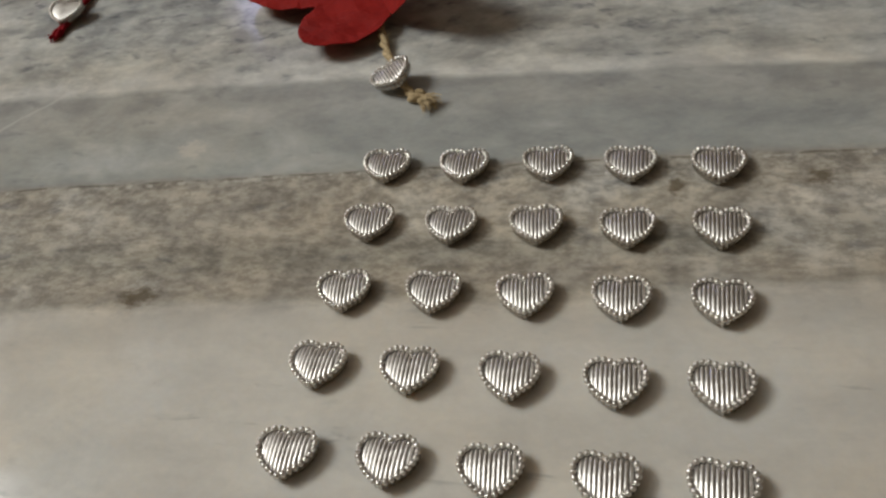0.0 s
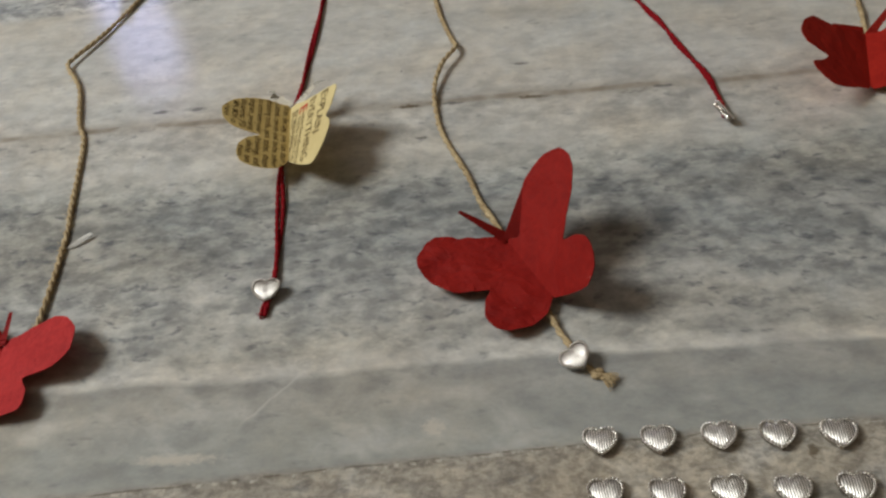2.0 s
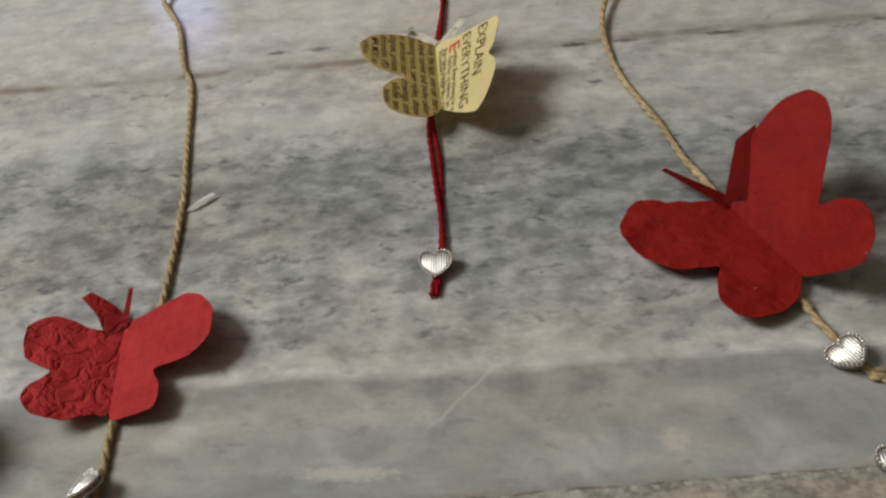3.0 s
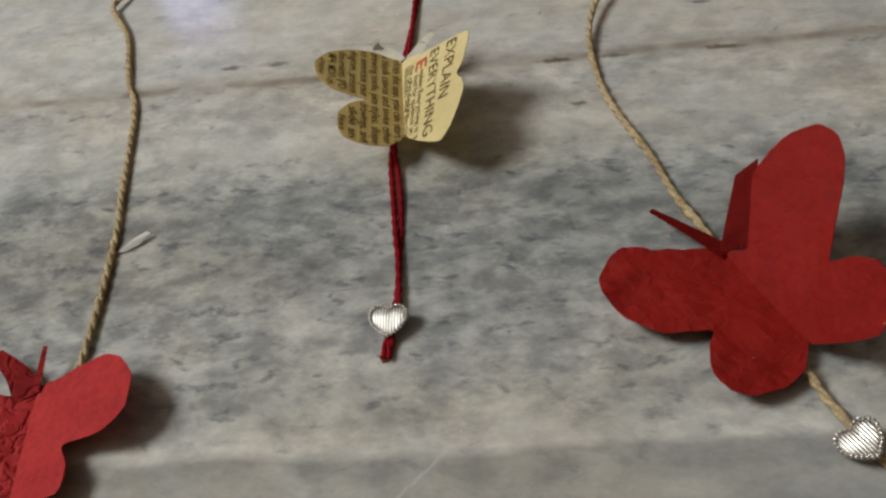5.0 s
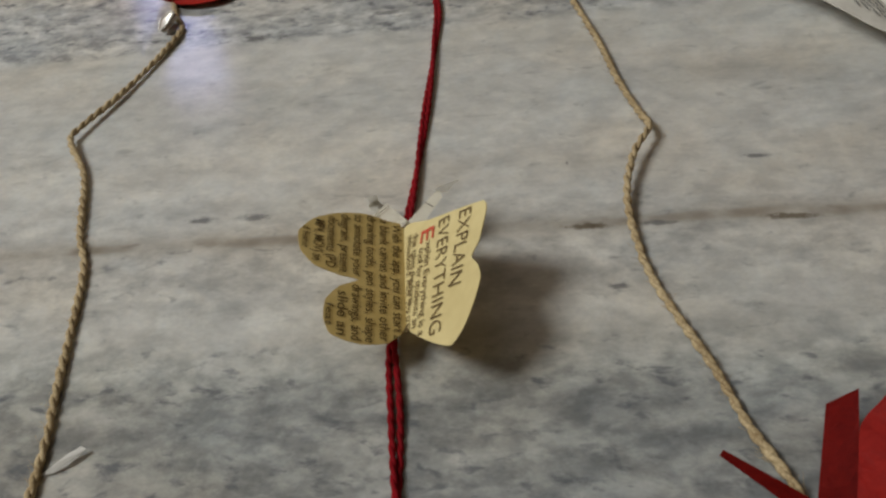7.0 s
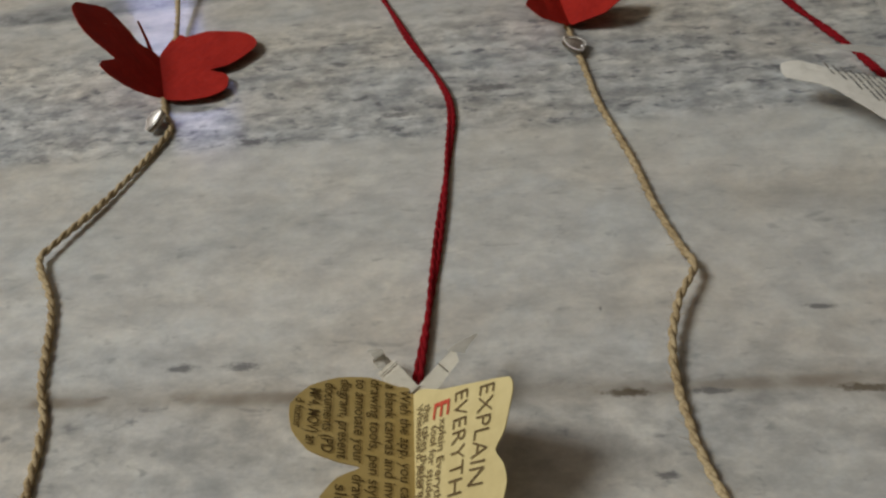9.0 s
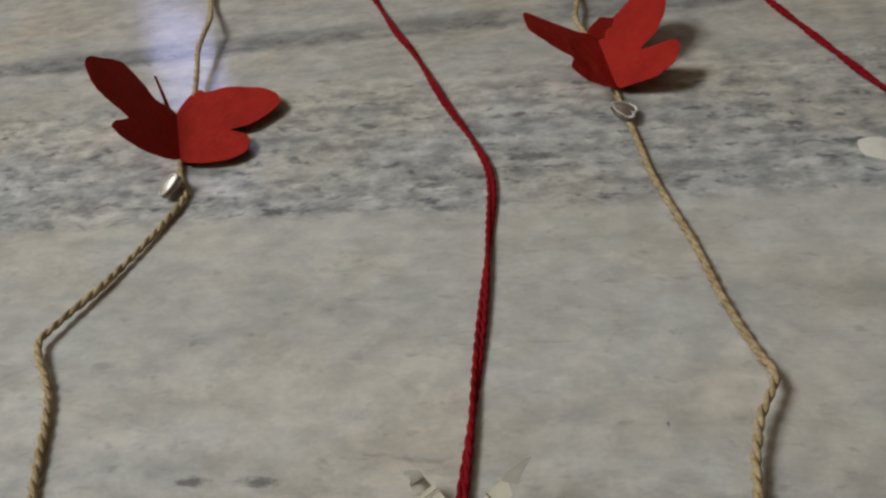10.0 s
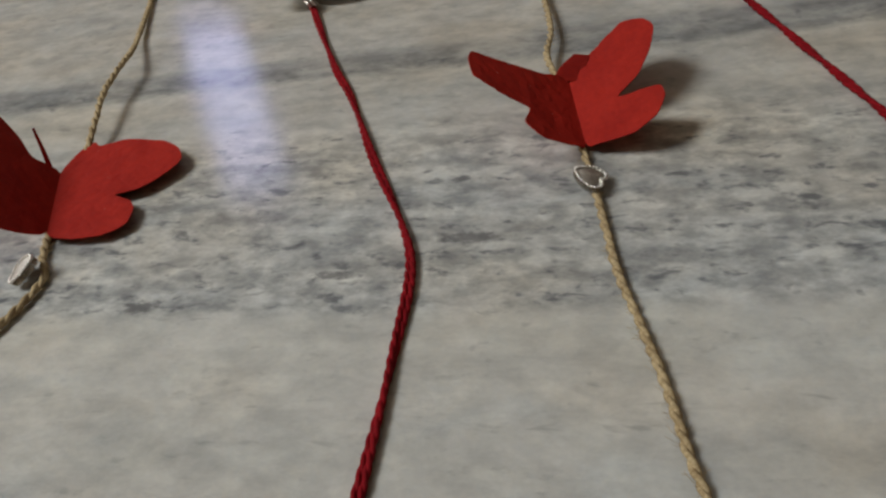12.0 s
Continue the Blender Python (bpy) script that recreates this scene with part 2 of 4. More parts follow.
MARBLE = marble()
PLASTER = coloured("wall_plaster", (0.33, 0.225, 0.135), (0.40, 0.275, 0.17), 30, 0.85, 0.2)
CEILING = coloured("ceiling_paint", (0.42, 0.385, 0.33), (0.48, 0.44, 0.38), 30, 0.85, 0.2)
# dark metal for the rim gap, its shade painted into the colour
RIM_SHADE = coloured("rim_gap_shade", (0.17, 0.155, 0.14), (0.28, 0.26, 0.235), 900, 0.40, 0.15, 1.0, depth=0.00005)
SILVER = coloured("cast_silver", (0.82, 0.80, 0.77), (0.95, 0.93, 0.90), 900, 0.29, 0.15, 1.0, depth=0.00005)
# side walls of the beads, a darker tone than the rim balls
SILVER_DARK = coloured("darker_silver", (0.34, 0.32, 0.29), (0.62, 0.59, 0.55), 700, 0.24, 0.15, 1.0, depth=0.00005)
def ribbed_silver():
    """Polished ridges, with shade painted into the colour of the grooves between them."""
    m, t, b = material("ribbed_silver")
    pos = t.nodes.new("ShaderNodeTexCoord").outputs["Object"]
    sep = t.nodes.new("ShaderNodeSeparateXYZ")
    put(t, sep.inputs[0], pos)
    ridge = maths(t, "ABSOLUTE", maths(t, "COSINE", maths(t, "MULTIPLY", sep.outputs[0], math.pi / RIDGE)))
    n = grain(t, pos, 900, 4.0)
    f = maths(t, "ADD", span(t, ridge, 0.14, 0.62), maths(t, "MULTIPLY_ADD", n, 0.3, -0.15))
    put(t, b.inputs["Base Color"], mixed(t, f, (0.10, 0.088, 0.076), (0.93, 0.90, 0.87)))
    put(t, b.inputs["Roughness"], maths(t, "MULTIPLY_ADD", n, 0.12, 0.34))
    b.inputs["Metallic"].default_value = 1.0
    return m


def handmade(name, a, b2, crease):
    """Soft fibrous paper with fold marks, pulp clouds and a few pale stray fibres."""
    m, t, b = material(name)
    pos = t.nodes.new("ShaderNodeTexCoord").outputs["Object"]
    pulp = grain(t, pos, 420, 5.0, 0.65)
    cloud = grain(t, pos, 60, 4.0, 0.6, 0.4)
    fold = maths(t, "ABSOLUTE", maths(t, "SUBTRACT", grain(t, pos, 130, 3.0, 0.5, 0.6), 0.5))
    fold = span(t, fold, 0.0, 0.10)
    f = maths(t, "ADD", maths(t, "MULTIPLY", span(t, pulp, 0.3, 0.7), 0.5), maths(t, "MULTIPLY", span(t, cloud, 0.3, 0.7), 0.5))
    col = mixed(t, f, a, b2)
    worn = maths(t, "MULTIPLY", span(t, fold, 0.16, 0.0), 0.16 * crease)
    col = mixed(t, worn, col, [min(1.0, c * 1.5 + 0.02) for c in b2])
    fleck = span(t, grain(t, stretched(t, pos, (1, 1.6, 1.2)), 620, 1.0, 0.4), 0.81, 0.83)
    col = mixed(t, maths(t, "MULTIPLY", fleck, 0.7), col, (0.75, 0.55, 0.50))
    put(t, b.inputs["Base Color"], col)
    put(t, b.inputs["Roughness"], maths(t, "MULTIPLY_ADD", pulp, 0.14, 0.66))
    b.inputs["Specular IOR Level"].default_value = 0.22
    height = maths(t, "ADD", maths(t, "MULTIPLY", pulp, 0.22), maths(t, "MULTIPLY", fold, 0.55 * crease))
    height = maths(t, "ADD", height, maths(t, "MULTIPLY", cloud, 0.8 * crease))
    bump(t, b, height, 0.75, 0.0009)
    return m


RIDGE = 0.00084
RIBBED = ribbed_silver()
RED_PAPER = handmade("red_handmade_paper", (0.205, 0.005, 0.004), (0.32, 0.012, 0.008), 0.25)
SCARLET_PAPER = handmade("scarlet_handmade_paper", (0.31, 0.010, 0.006), (0.46, 0.022, 0.012), 0.2)
ROSE_PAPER = handmade("rose_handmade_paper", (0.33, 0.014, 0.017), (0.51, 0.033, 0.035), 1.3)
ROSE_SMOOTH = handmade("smooth_rose_paper", (0.34, 0.014, 0.017), (0.52, 0.036, 0.036), 0.35)
TWINE = coloured("jute_fibre", (0.26, 0.175, 0.085), (0.68, 0.55, 0.34), 1100, 0.8, 0.6, spread=(1, 1, 1), depth=0.0002)
RED_CORD = coloured("red_cotton", (0.15, 0.002, 0.006), (0.33, 0.006, 0.013), 1500, 0.85, 0.6, depth=0.0002)
# the page's shaded left wing: yellowed_paper with the shade put into the colour
SHADED_PAPER = coloured("shaded_yellowed_paper", (0.52, 0.375, 0.125), (0.63, 0.475, 0.19), 160, 0.6, 0.1)
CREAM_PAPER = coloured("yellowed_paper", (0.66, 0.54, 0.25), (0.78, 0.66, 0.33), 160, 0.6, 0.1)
NEWS_PAPER = coloured("newsprint", (0.72, 0.70, 0.64), (0.84, 0.82, 0.76), 200, 0.7, 0.1)
WHITE_PAPER = coloured("white_paper", (0.74, 0.73, 0.70), (0.84, 0.83, 0.80), 200, 0.7, 0.1)
FEELER_PAPER = coloured("cream_white_paper", (0.84, 0.80, 0.70), (0.90, 0.87, 0.78), 200, 0.7, 0.0)
BROWN_INK = coloured("brown_ink", (0.12, 0.075, 0.022), (0.17, 0.110, 0.038), 600, 0.6, 0.0)
GOLD_INK = coloured("golden_brown_ink", (0.075, 0.045, 0.011), (0.11, 0.068, 0.018), 600, 0.6, 0.0)
RED_INK = coloured("red_ink", (0.60, 0.06, 0.03), (0.70, 0.10, 0.05), 600, 0.6, 0.0)
GREY_INK = coloured("grey_ink", (0.16, 0.155, 0.15), (0.26, 0.255, 0.245), 600, 0.6, 0.0)


# ---- mesh helpers ----
def part(name, bm, mat, parent=None, label="", smooth=False):
    me = bpy.data.meshes.new(name)
    bm.to_mesh(me)
    bm.free()
    me.materials.append(mat)
    if smooth:
        for f in me.polygons:
            f.use_smooth = True
    ob = new(name, me)
    ob.parent = parent
    if label:
        tagged(ob, label)
    return ob


def thing(name, at, label, category, group=""):
    ob = new(name)
    ob.empty_display_size = 0.01
    ob.matrix_world = at
    return tagged(ob, label, category, group)


def box(bm, x0, y0, z0, x1, y1, z1):
    q = [bm.verts.new((x, y, z)) for z in (z0, z1) for x, y in ((x0, y0), (x1, y0), (x1, y1), (x0, y1))]
    for f in ((0, 3, 2, 1), (4, 5, 6, 7), (0, 1, 5, 4), (1, 2, 6, 5), (2, 3, 7, 6), (3, 0, 4, 7)):
        bm.faces.new([q[i] for i in f])


def glide(points, step):
    """Points along a smooth curve through the given ones, about step apart."""
    p = [Vector(q) for q in points]
    p = [p[0] * 2 - p[1]] + p + [p[-1] * 2 - p[-2]]
    out = []
    for a, b, c, d in zip(p, p[1:], p[2:], p[3:]):
        n = max(2, int((c - b).length / step))
        for i in range(n):
            s = i / n
            out.append(0.5 * (2 * b + (c - a) * s + (2 * a - 5 * b + 4 * c - d) * s * s + (3 * b - a - 3 * c + d) * s ** 3))
    return out + [p[-2]]


def sweep(bm, line, radius, sides=7):
    """A round tube along a line of points; radius may be a function of 0..1."""
    rings = []
    up = Vector((0, 0, 1))
    for i, c in enumerate(line):
        d = (line[min(i + 1, len(line) - 1)] - line[max(i - 1, 0)]).normalized()
        s = d.cross(up)
        s = s.normalized() if s.length > 1e-4 else Vector((1, 0, 0))
        w = s.cross(d)
        r = radius(i / (len(line) - 1)) if callable(radius) else radius
        rings.append([bm.verts.new(c + (s * math.cos(a) + w * math.sin(a)) * r) for a in (2 * math.pi * k / sides for k in range(sides))])
    for a, b in zip(rings, rings[1:]):
        for k in range(sides):
            bm.faces.new((a[k], a[(k + 1) % sides], b[(k + 1) % sides], b[k]))
    bm.faces.new(rings[0][::-1])
    bm.faces.new(rings[-1])


def wound(line, radius, pitch, phase):
    """One ply that winds round a line."""
    out, run = [], 0.0
    for i, c in enumerate(line):
        if i:
            run += (c - line[i - 1]).length
        d = (line[min(i + 1, len(line) - 1)] - line[max(i - 1, 0)]).normalized()
        s = d.cross(Vector((0, 0, 1))).normalized()
        w = s.cross(d)
        a = phase + 2 * math.pi * run / pitch + 0.5 * noise.noise(c * 90)
        out.append(c + (s * math.cos(a) + w * math.sin(a)) * radius)
    return out


# ---- the room ----
bm = bmesh.new()
box(bm, -3.5, -3.5, -0.04, 3.5, 3.5, 0.0)
tagged(part("floor", bm, MARBLE), "polished grey banded marble floor with rusty veins", "floor", kind="structure")
for name, b in (("wall_south", (-3.6, -3.6, 0, 3.6, -3.5, 2.9)), ("wall_west", (-3.6, -3.5, 0, -3.5, 3.5, 2.9)), ("wall_east", (3.5, -3.5, 0, 3.6, 3.5, 2.9))):
    bm = bmesh.new()
    box(bm, *b)
    tagged(part(name, bm, PLASTER), "plain beige plastered room wall", "wall", kind="structure")
bm = bmesh.new()
for b in ((-3.6, 3.5, 0, -2.02, 3.6, 2.9), (-1.70, 3.5, 0, 3.6, 3.6, 2.9), (-2.02, 3.5, 0, -1.70, 3.6, 1.29), (-2.02, 3.5, 2.12, -1.70, 3.6, 2.9)):
    box(bm, *b)
tagged(part("wall_north", bm, PLASTER), "plain beige plastered wall with a narrow window", "wall", kind="structure")
bm = bmesh.new()
box(bm, -3.6, -3.6, 2.9, 3.6, 3.6, 3.0)
tagged(part("ceiling", bm, CEILING), "plain off-white plastered ceiling", "ceiling", kind="structure")


# ---- heart beads ----
def heart(a):
    """Outline of the heart bead, tip towards -y, 1 wide: full lobes, convex flanks and a blunt tip."""
    half = [(0.0, 0.300), (0.085, 0.355), (0.22, 0.390), (0.36, 0.358), (0.465, 0.250), (0.498, 0.100), (0.458, -0.070), (0.350, -0.235), (0.195, -0.375), (0.0, -0.480)]
    f = a / math.pi
    side = 1.0
    if f > 1.0:
        f, side = 2.0 - f, -1.0
    f = max(0.0, min(0.99999, f)) * (len(half) - 1)
    k = int(f)
    f -= k
    q = [Vector(half[max(0, min(len(half) - 1, k + d))]) for d in (-1, 0, 1, 2)]
    if k == 0:
        q[0] = Vector((-0.085, 0.355))
    if k == len(half) - 2:
        q[3] = Vector((-0.195, -0.375))
    p = 0.5 * (2 * q[1] + (q[2] - q[0]) * f + (2 * q[0] - 5 * q[1] + 4 * q[2] - q[3]) * f * f + (3 * q[1] - q[0] - 3 * q[2] + q[3]) * f ** 3)
    return Vector((p.x * side, p.y))


def even_heart(n):
    """n points evenly spaced along the outline."""
    pts = [heart(2 * math.pi * i / 720) for i in range(721)]
    run = [0.0]
    for p, q in zip(pts, pts[1:]):
        run.append(run[-1] + (q - p).length)
    out, k = [], 0
    for i in range(n):
        s = run[-1] * i / n
        while run[k + 1] < s:
            k += 1
        f = (s - run[k]) / (run[k + 1] - run[k])
        out.append(pts[k].lerp(pts[k + 1], f))
    return out


BW, BH, BALLS = 0.0112, 0.0025, 28


def heart_bead(at, label, group=""):
    root = thing("heart_bead", at, label, "bead", group)
    n = BALLS * 8
    edge = even_heart(n)
    bm = bmesh.new()
    rows = []
    for z, s, flute in ((0.0, 0.90, 0.0), (0.00025, 0.955, 0.035), (0.0005, 0.975, 0.055), (BH - 0.0005, 0.975, 0.055), (BH - 0.00035, 0.935, 0.015)):
        rows.append([bm.verts.new((*(p * BW * (s + flute * (math.cos(2 * math.pi * i / 8) - 0.5))), z)) for i, p in enumerate(edge)])
    for a, b in zip(rows, rows[1:]):
        for k in range(n):
            bm.faces.new((a[k], a[(k + 1) % n], b[(k + 1) % n], b[k]))
    bm.faces.new(rows[0][::-1])
    part("body", bm, SILVER_DARK, root, "fluted darker silver side wall", smooth=True)
    # sunken floor of the rim, between the wall and the face
    bm = bmesh.new()
    ring = [[bm.verts.new((*(p * BW * k), z)) for p in edge] for k, z in ((0.935, BH - 0.00036), (0.89, BH - 0.0006), (0.78, BH - 0.0006))]
    for a, b in zip(ring, ring[1:]):
        for k in range(n):
            bm.faces.new((a[k], a[(k + 1) % n], b[(k + 1) % n], b[k]))
    part("rim_floor", bm, RIM_SHADE, root, "dark painted shade under the rim balls", smooth=True)
    # domed face with ridges that run towards the tip
    bm = bmesh.new()
    rings = 22
    c = bm.verts.new((0, 0, BH + 0.00046))
    rows = []
    for r in range(1, rings + 1):
        f = r / rings
        row = []
        for p in edge:
            q = p * BW * 0.875 * f
            ridge = 0.00026 * abs(math.cos(math.pi * q.x / RIDGE)) ** 0.9 * min(1.0, (1.02 - f) * 8)
            row.append(bm.verts.new((q.x, q.y, BH - 0.00035 + 0.00055 * (1 - f ** 3.0) + ridge)))
        rows.append(row)
    for k in range(n):
        bm.faces.new((c, rows[0][k], rows[0][(k + 1) % n]))
    for a, b in zip(rows, rows[1:]):
        for k in range(n):
            bm.faces.new((a[k], b[k], b[(k + 1) % n], a[(k + 1) % n]))
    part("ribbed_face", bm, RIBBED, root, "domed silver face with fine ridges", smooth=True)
    first = None
    for p in even_heart(BALLS):
        q = p * BW * 0.968
        if first is None:
            bm = bmesh.new()
            bmesh.ops.create_icosphere(bm, subdivisions=2, radius=0.00055)
            first = ob = part("rim_ball", bm, SILVER, root, smooth=True)
        else:
            ob = new("rim_ball", first.data)
            ob.parent = root
        ob.location = (q.x, q.y, BH + 0.00012)
    return root


BEAD_LABEL = "silver heart bead with beaded rim, lying on marble"
first_bead = None
rng = random.Random(4)
for row in range(5):
    for col in range(5):
        bx = 0.0003 + 0.0189 * col - 0.00055 * row + rng.uniform(-0.0004, 0.0004)
        by = 0.0012 - 0.0192 * row + rng.uniform(-0.0004, 0.0004)
        m = pose(bx, by, 0.0001, 0, 0, rng.uniform(-5, 5) + 2)
        if first_bead is None:
            first_bead = heart_bead(m, BEAD_LABEL, "loose beads in rows")
        else:
            copy_thing(first_bead, m)


def facing(at, tip, face):
    """A pose whose heart points its tip one way and turns its face another."""
    z = Vector(face).normalized()
    y = -(Vector(tip) - Vector(tip).dot(z) * z).normalized()
    x = y.cross(z)
    return Matrix.Translation(at) @ Matrix((x, y, z)).transposed().to_4x4()


def strung_bead(m, label):
    ob = copy_thing(first_bead, m)
    tagged(ob, label, "bead", "beads on the cords")
    return ob


strung_bead(pose(-0.1250, 0.0737, 0.0022, 12, 0, 1), "silver heart bead threaded on a red cord")
strung_bead(pose(-0.0048, 0.0335, 0.0026, -6, -17, 32), "silver heart bead threaded on jute twine")
strung_bead(pose(-0.2208, -0.0050, 0.0030, 0, -35, -35), "silver heart bead hanging below a rose butterfly")
strung_bead(facing((-0.2554, 0.3333, 0.0030), (0.86, 0.20, 0.44), (-0.50, -0.12, 0.86)), "tilted silver heart bead on jute twine")
strung_bead(facing((-0.0835, 0.3712, 0.0026), (-0.89, 0.28, 0.35), (0.37, 0.03, 0.93)), "tilted silver heart bead on pale twine")
strung_bead(facing((-0.2165, 0.5210, 0.0055), (0.45, -0.85, 0.0), (0.78, 0.41, 0.48)), "silver heart bead standing on its edge")
strung_bead(facing((0.0705, 0.1645, 0.0040), (0.25, -0.95, 0.10), (0.76, 0.26, 0.59)), "silver heart bead on edge at a cord's end")


# ---- cords ----
def twine_cord(points, label, seed, radius=0.00126):
    root = thing("twine_cord", pose(0, 0, 0), label, "twine", "craft cords")
    line = glide(points, 0.0006)
    for k in range(2):
        bm = bmesh.new()
        sweep(bm, wound(line, radius * 0.42, 0.0100, math.pi * k), lambda s: radius * (0.66 + 0.26 * noise.noise(Vector((s * 40, k * 7, seed)))), 8)
        part("ply", bm, TWINE, root, smooth=True)
    r = random.Random(seed)
    bm = bmesh.new()
    for _ in range(int(len(line) * 0.34)):
        i = r.randrange(2, len(line) - 3)
        d = (line[i + 1] - line[i - 1]).normalized()
        s = d.cross(Vector((0, 0, 1)))
        side = r.choice((-1, 1))
        a = line[i] + s * side * radius * 0.8
        e = r.uniform(0.0015, 0.0045)
        sweep(bm, [a, a + (d * r.uniform(0.4, 1) + s * side * 0.25 + Vector((0, 0, r.uniform(0, 0.3)))) * e * 0.5, a + (d * r.uniform(0.6, 1.2) + s * side * r.uniform(0.2, 0.7)) * e], 0.00005, 3)
    tagged(part("fibres", bm, TWINE, root), "loose jute fibres", kind="stuff")
    return root


def red_cord(points, label, gap, turns):
    """Two thin cords side by side, each of two plies; gap(s) sets them apart, turns winds them round each other."""
    root = thing("red_cord", pose(0, 0, 0), label, "cord", "craft cords")
    line = glide(points, 0.0006)
    for side in (-1, 1):
        own = []
        for i, c in enumerate(line):
            f = i / (len(line) - 1)
            d = (line[min(i + 1, len(line) - 1)] - line[max(i - 1, 0)]).normalized()
            s = d.cross(Vector((0, 0, 1))).normalized()
            a = 2 * math.pi * turns * f
            own.append(c + side * gap(f) * (s * math.cos(a) + Vector((0, 0, 0.7)) * math.sin(a)))
        strand = part("strand", (lambda bm: (sweep(bm, wound(own, 0.00032, 0.0095, 0), 0.00072, 8), sweep(bm, wound(own, 0.00032, 0.0095, math.pi), 0.00072, 8), bm)[2])(bmesh.new()), RED_CORD, root, smooth=True)
    return root


def knot(parent, at, radius, mat, turn):
    """A small overhand knot with a frayed tail."""
    bm = bmesh.new()
    ring = [Vector((math.cos(a) * radius, math.sin(a) * radius * 0.7, radius * (0.55 + 0.35 * math.sin(2 * a)))) for a in (i * 0.3 for i in range(24))]
    sweep(bm, [Vector(at) + pose(0, 0, 0, 0, 0, turn).to_3x3() @ q for q in ring], radius * 0.55, 7)
    return part("knot", bm, mat, parent, smooth=True)


def frayed(parent, at, along, mat, seed, count=46, reach=0.0065):
    """A tuft of loose fibres at a cord's cut end."""
    r = random.Random(seed)
    bm = bmesh.new()
    d = Vector(along).normalized()
    s = d.cross(Vector((0, 0, 1)))
    for _ in range(count):
        a = Vector(at) + s * r.uniform(-0.0012, 0.0012) + Vector((0, 0, r.uniform(0.0003, 0.002)))
        k = r.uniform(0.45, 1.0) * reach
        w = r.uniform(-0.75, 0.75)
        e = a + d * k + s * k * w
        e.z = max(0.0002, a.z + r.uniform(-0.0015, 0.0012))
        sweep(bm, [a, a.lerp(e, 0.5) + s * r.uniform(-0.0006, 0.0006) + Vector((0, 0, 0.0004)), e], 0.00011, 3)
    return tagged(part("frayed_end", bm, mat, parent, "tuft of loose fibres"), kind="stuff")


left_twine = twine_cord([(-0.2190, -0.018, 0.0014), (-0.2195, -0.0011, 0.0014), (-0.2214, 0.0162, 0.0016), (-0.2215, 0.040, 0.0018), (-0.2190, 0.0635, 0.0016), (-0.2239, 0.1085, 0.0013),
                         (-0.2295, 0.1356, 0.0013), (-0.2390, 0.1802, 0.0013), (-0.2470, 0.1975, 0.0014), (-0.2576, 0.2291, 0.0018), (-0.2706, 0.2495, 0.0030), (-0.2697, 0.2590, 0.0030), (-0.2595, 0.2861, 0.0020), (-0.2496, 0.3267, 0.0016),
                         (-0.2560, 0.3420, 0.0016), (-0.2612, 0.3560, 0.0013), (-0.2700, 0.3830, 0.0012), (-0.2702, 0.3985, 0.0022), (-0.2722, 0.4150, 0.0068), (-0.2785, 0.4375, 0.0086), (-0.2815, 0.4600, 0.0090), (-0.2832, 0.4690, 0.0082), (-0.2880, 0.4840, 0.0055), (-0.2955, 0.5050, 0.0030), (-0.3115, 0.5560, 0.0014), (-0.33, 0.62, 0.0013), (-0.34, 0.70, 0.0015)],
                        "natural jute twine lying in a bent line on marble", 3)
middle_twine = twine_cord([(0.0045, 0.0258, 0.0014), (-0.0004, 0.0293, 0.0016), (-0.0076, 0.0417, 0.0018), (-0.0127, 0.0532, 0.0020), (-0.0225, 0.0800, 0.0022), (-0.0335, 0.1069, 0.0018), (-0.0390, 0.1190, 0.0015), (-0.0450, 0.1378, 0.0014), (-0.0520, 0.1550, 0.0013), (-0.0578, 0.1710, 0.0013), (-0.0610, 0.1895, 0.0014),
                           (-0.0618, 0.2050, 0.0032), (-0.0585, 0.2215, 0.0046), (-0.0530, 0.2335, 0.0046), (-0.0520, 0.2395, 0.0034), (-0.0545, 0.2490, 0.0016), (-0.0602, 0.2690, 0.0014), (-0.0650, 0.2925, 0.0014), (-0.0698, 0.3110, 0.0014), (-0.0752, 0.3310, 0.0014), (-0.0778, 0.3465, 0.0014), (-0.0822, 0.3720, 0.0018), (-0.0860, 0.3920, 0.0022), (-0.0930, 0.4250, 0.0045), (-0.1000, 0.4500, 0.0050), (-0.1000, 0.4750, 0.0050), (-0.1074, 0.5249, 0.0030), (-0.12, 0.60, 0.0015), (-0.125, 0.70, 0.0015)],
                          "natural jute twine running under red butterflies", 11)
knot(middle_twine, (0.0020, 0.0278, 0.0), 0.0017, TWINE, 30)
frayed(middle_twine, (0.0040, 0.0262, 0.0004), (0.75, -0.55, 0), TWINE, 5, 80, 0.0050)
right_twine = twine_cord([(0.160, 0.06, 0.0013), (0.1575, 0.105, 0.0013), (0.1540, 0.1200, 0.0013), (0.1501, 0.1416, 0.0013), (0.1483, 0.1693, 0.0013), (0.1470, 0.1850, 0.0014), (0.1490, 0.2100, 0.0016), (0.1548, 0.2459, 0.0020), (0.1580, 0.2750, 0.0020), (0.162, 0.33, 0.0014)],
                         "natural jute twine under a red butterfly", 19)
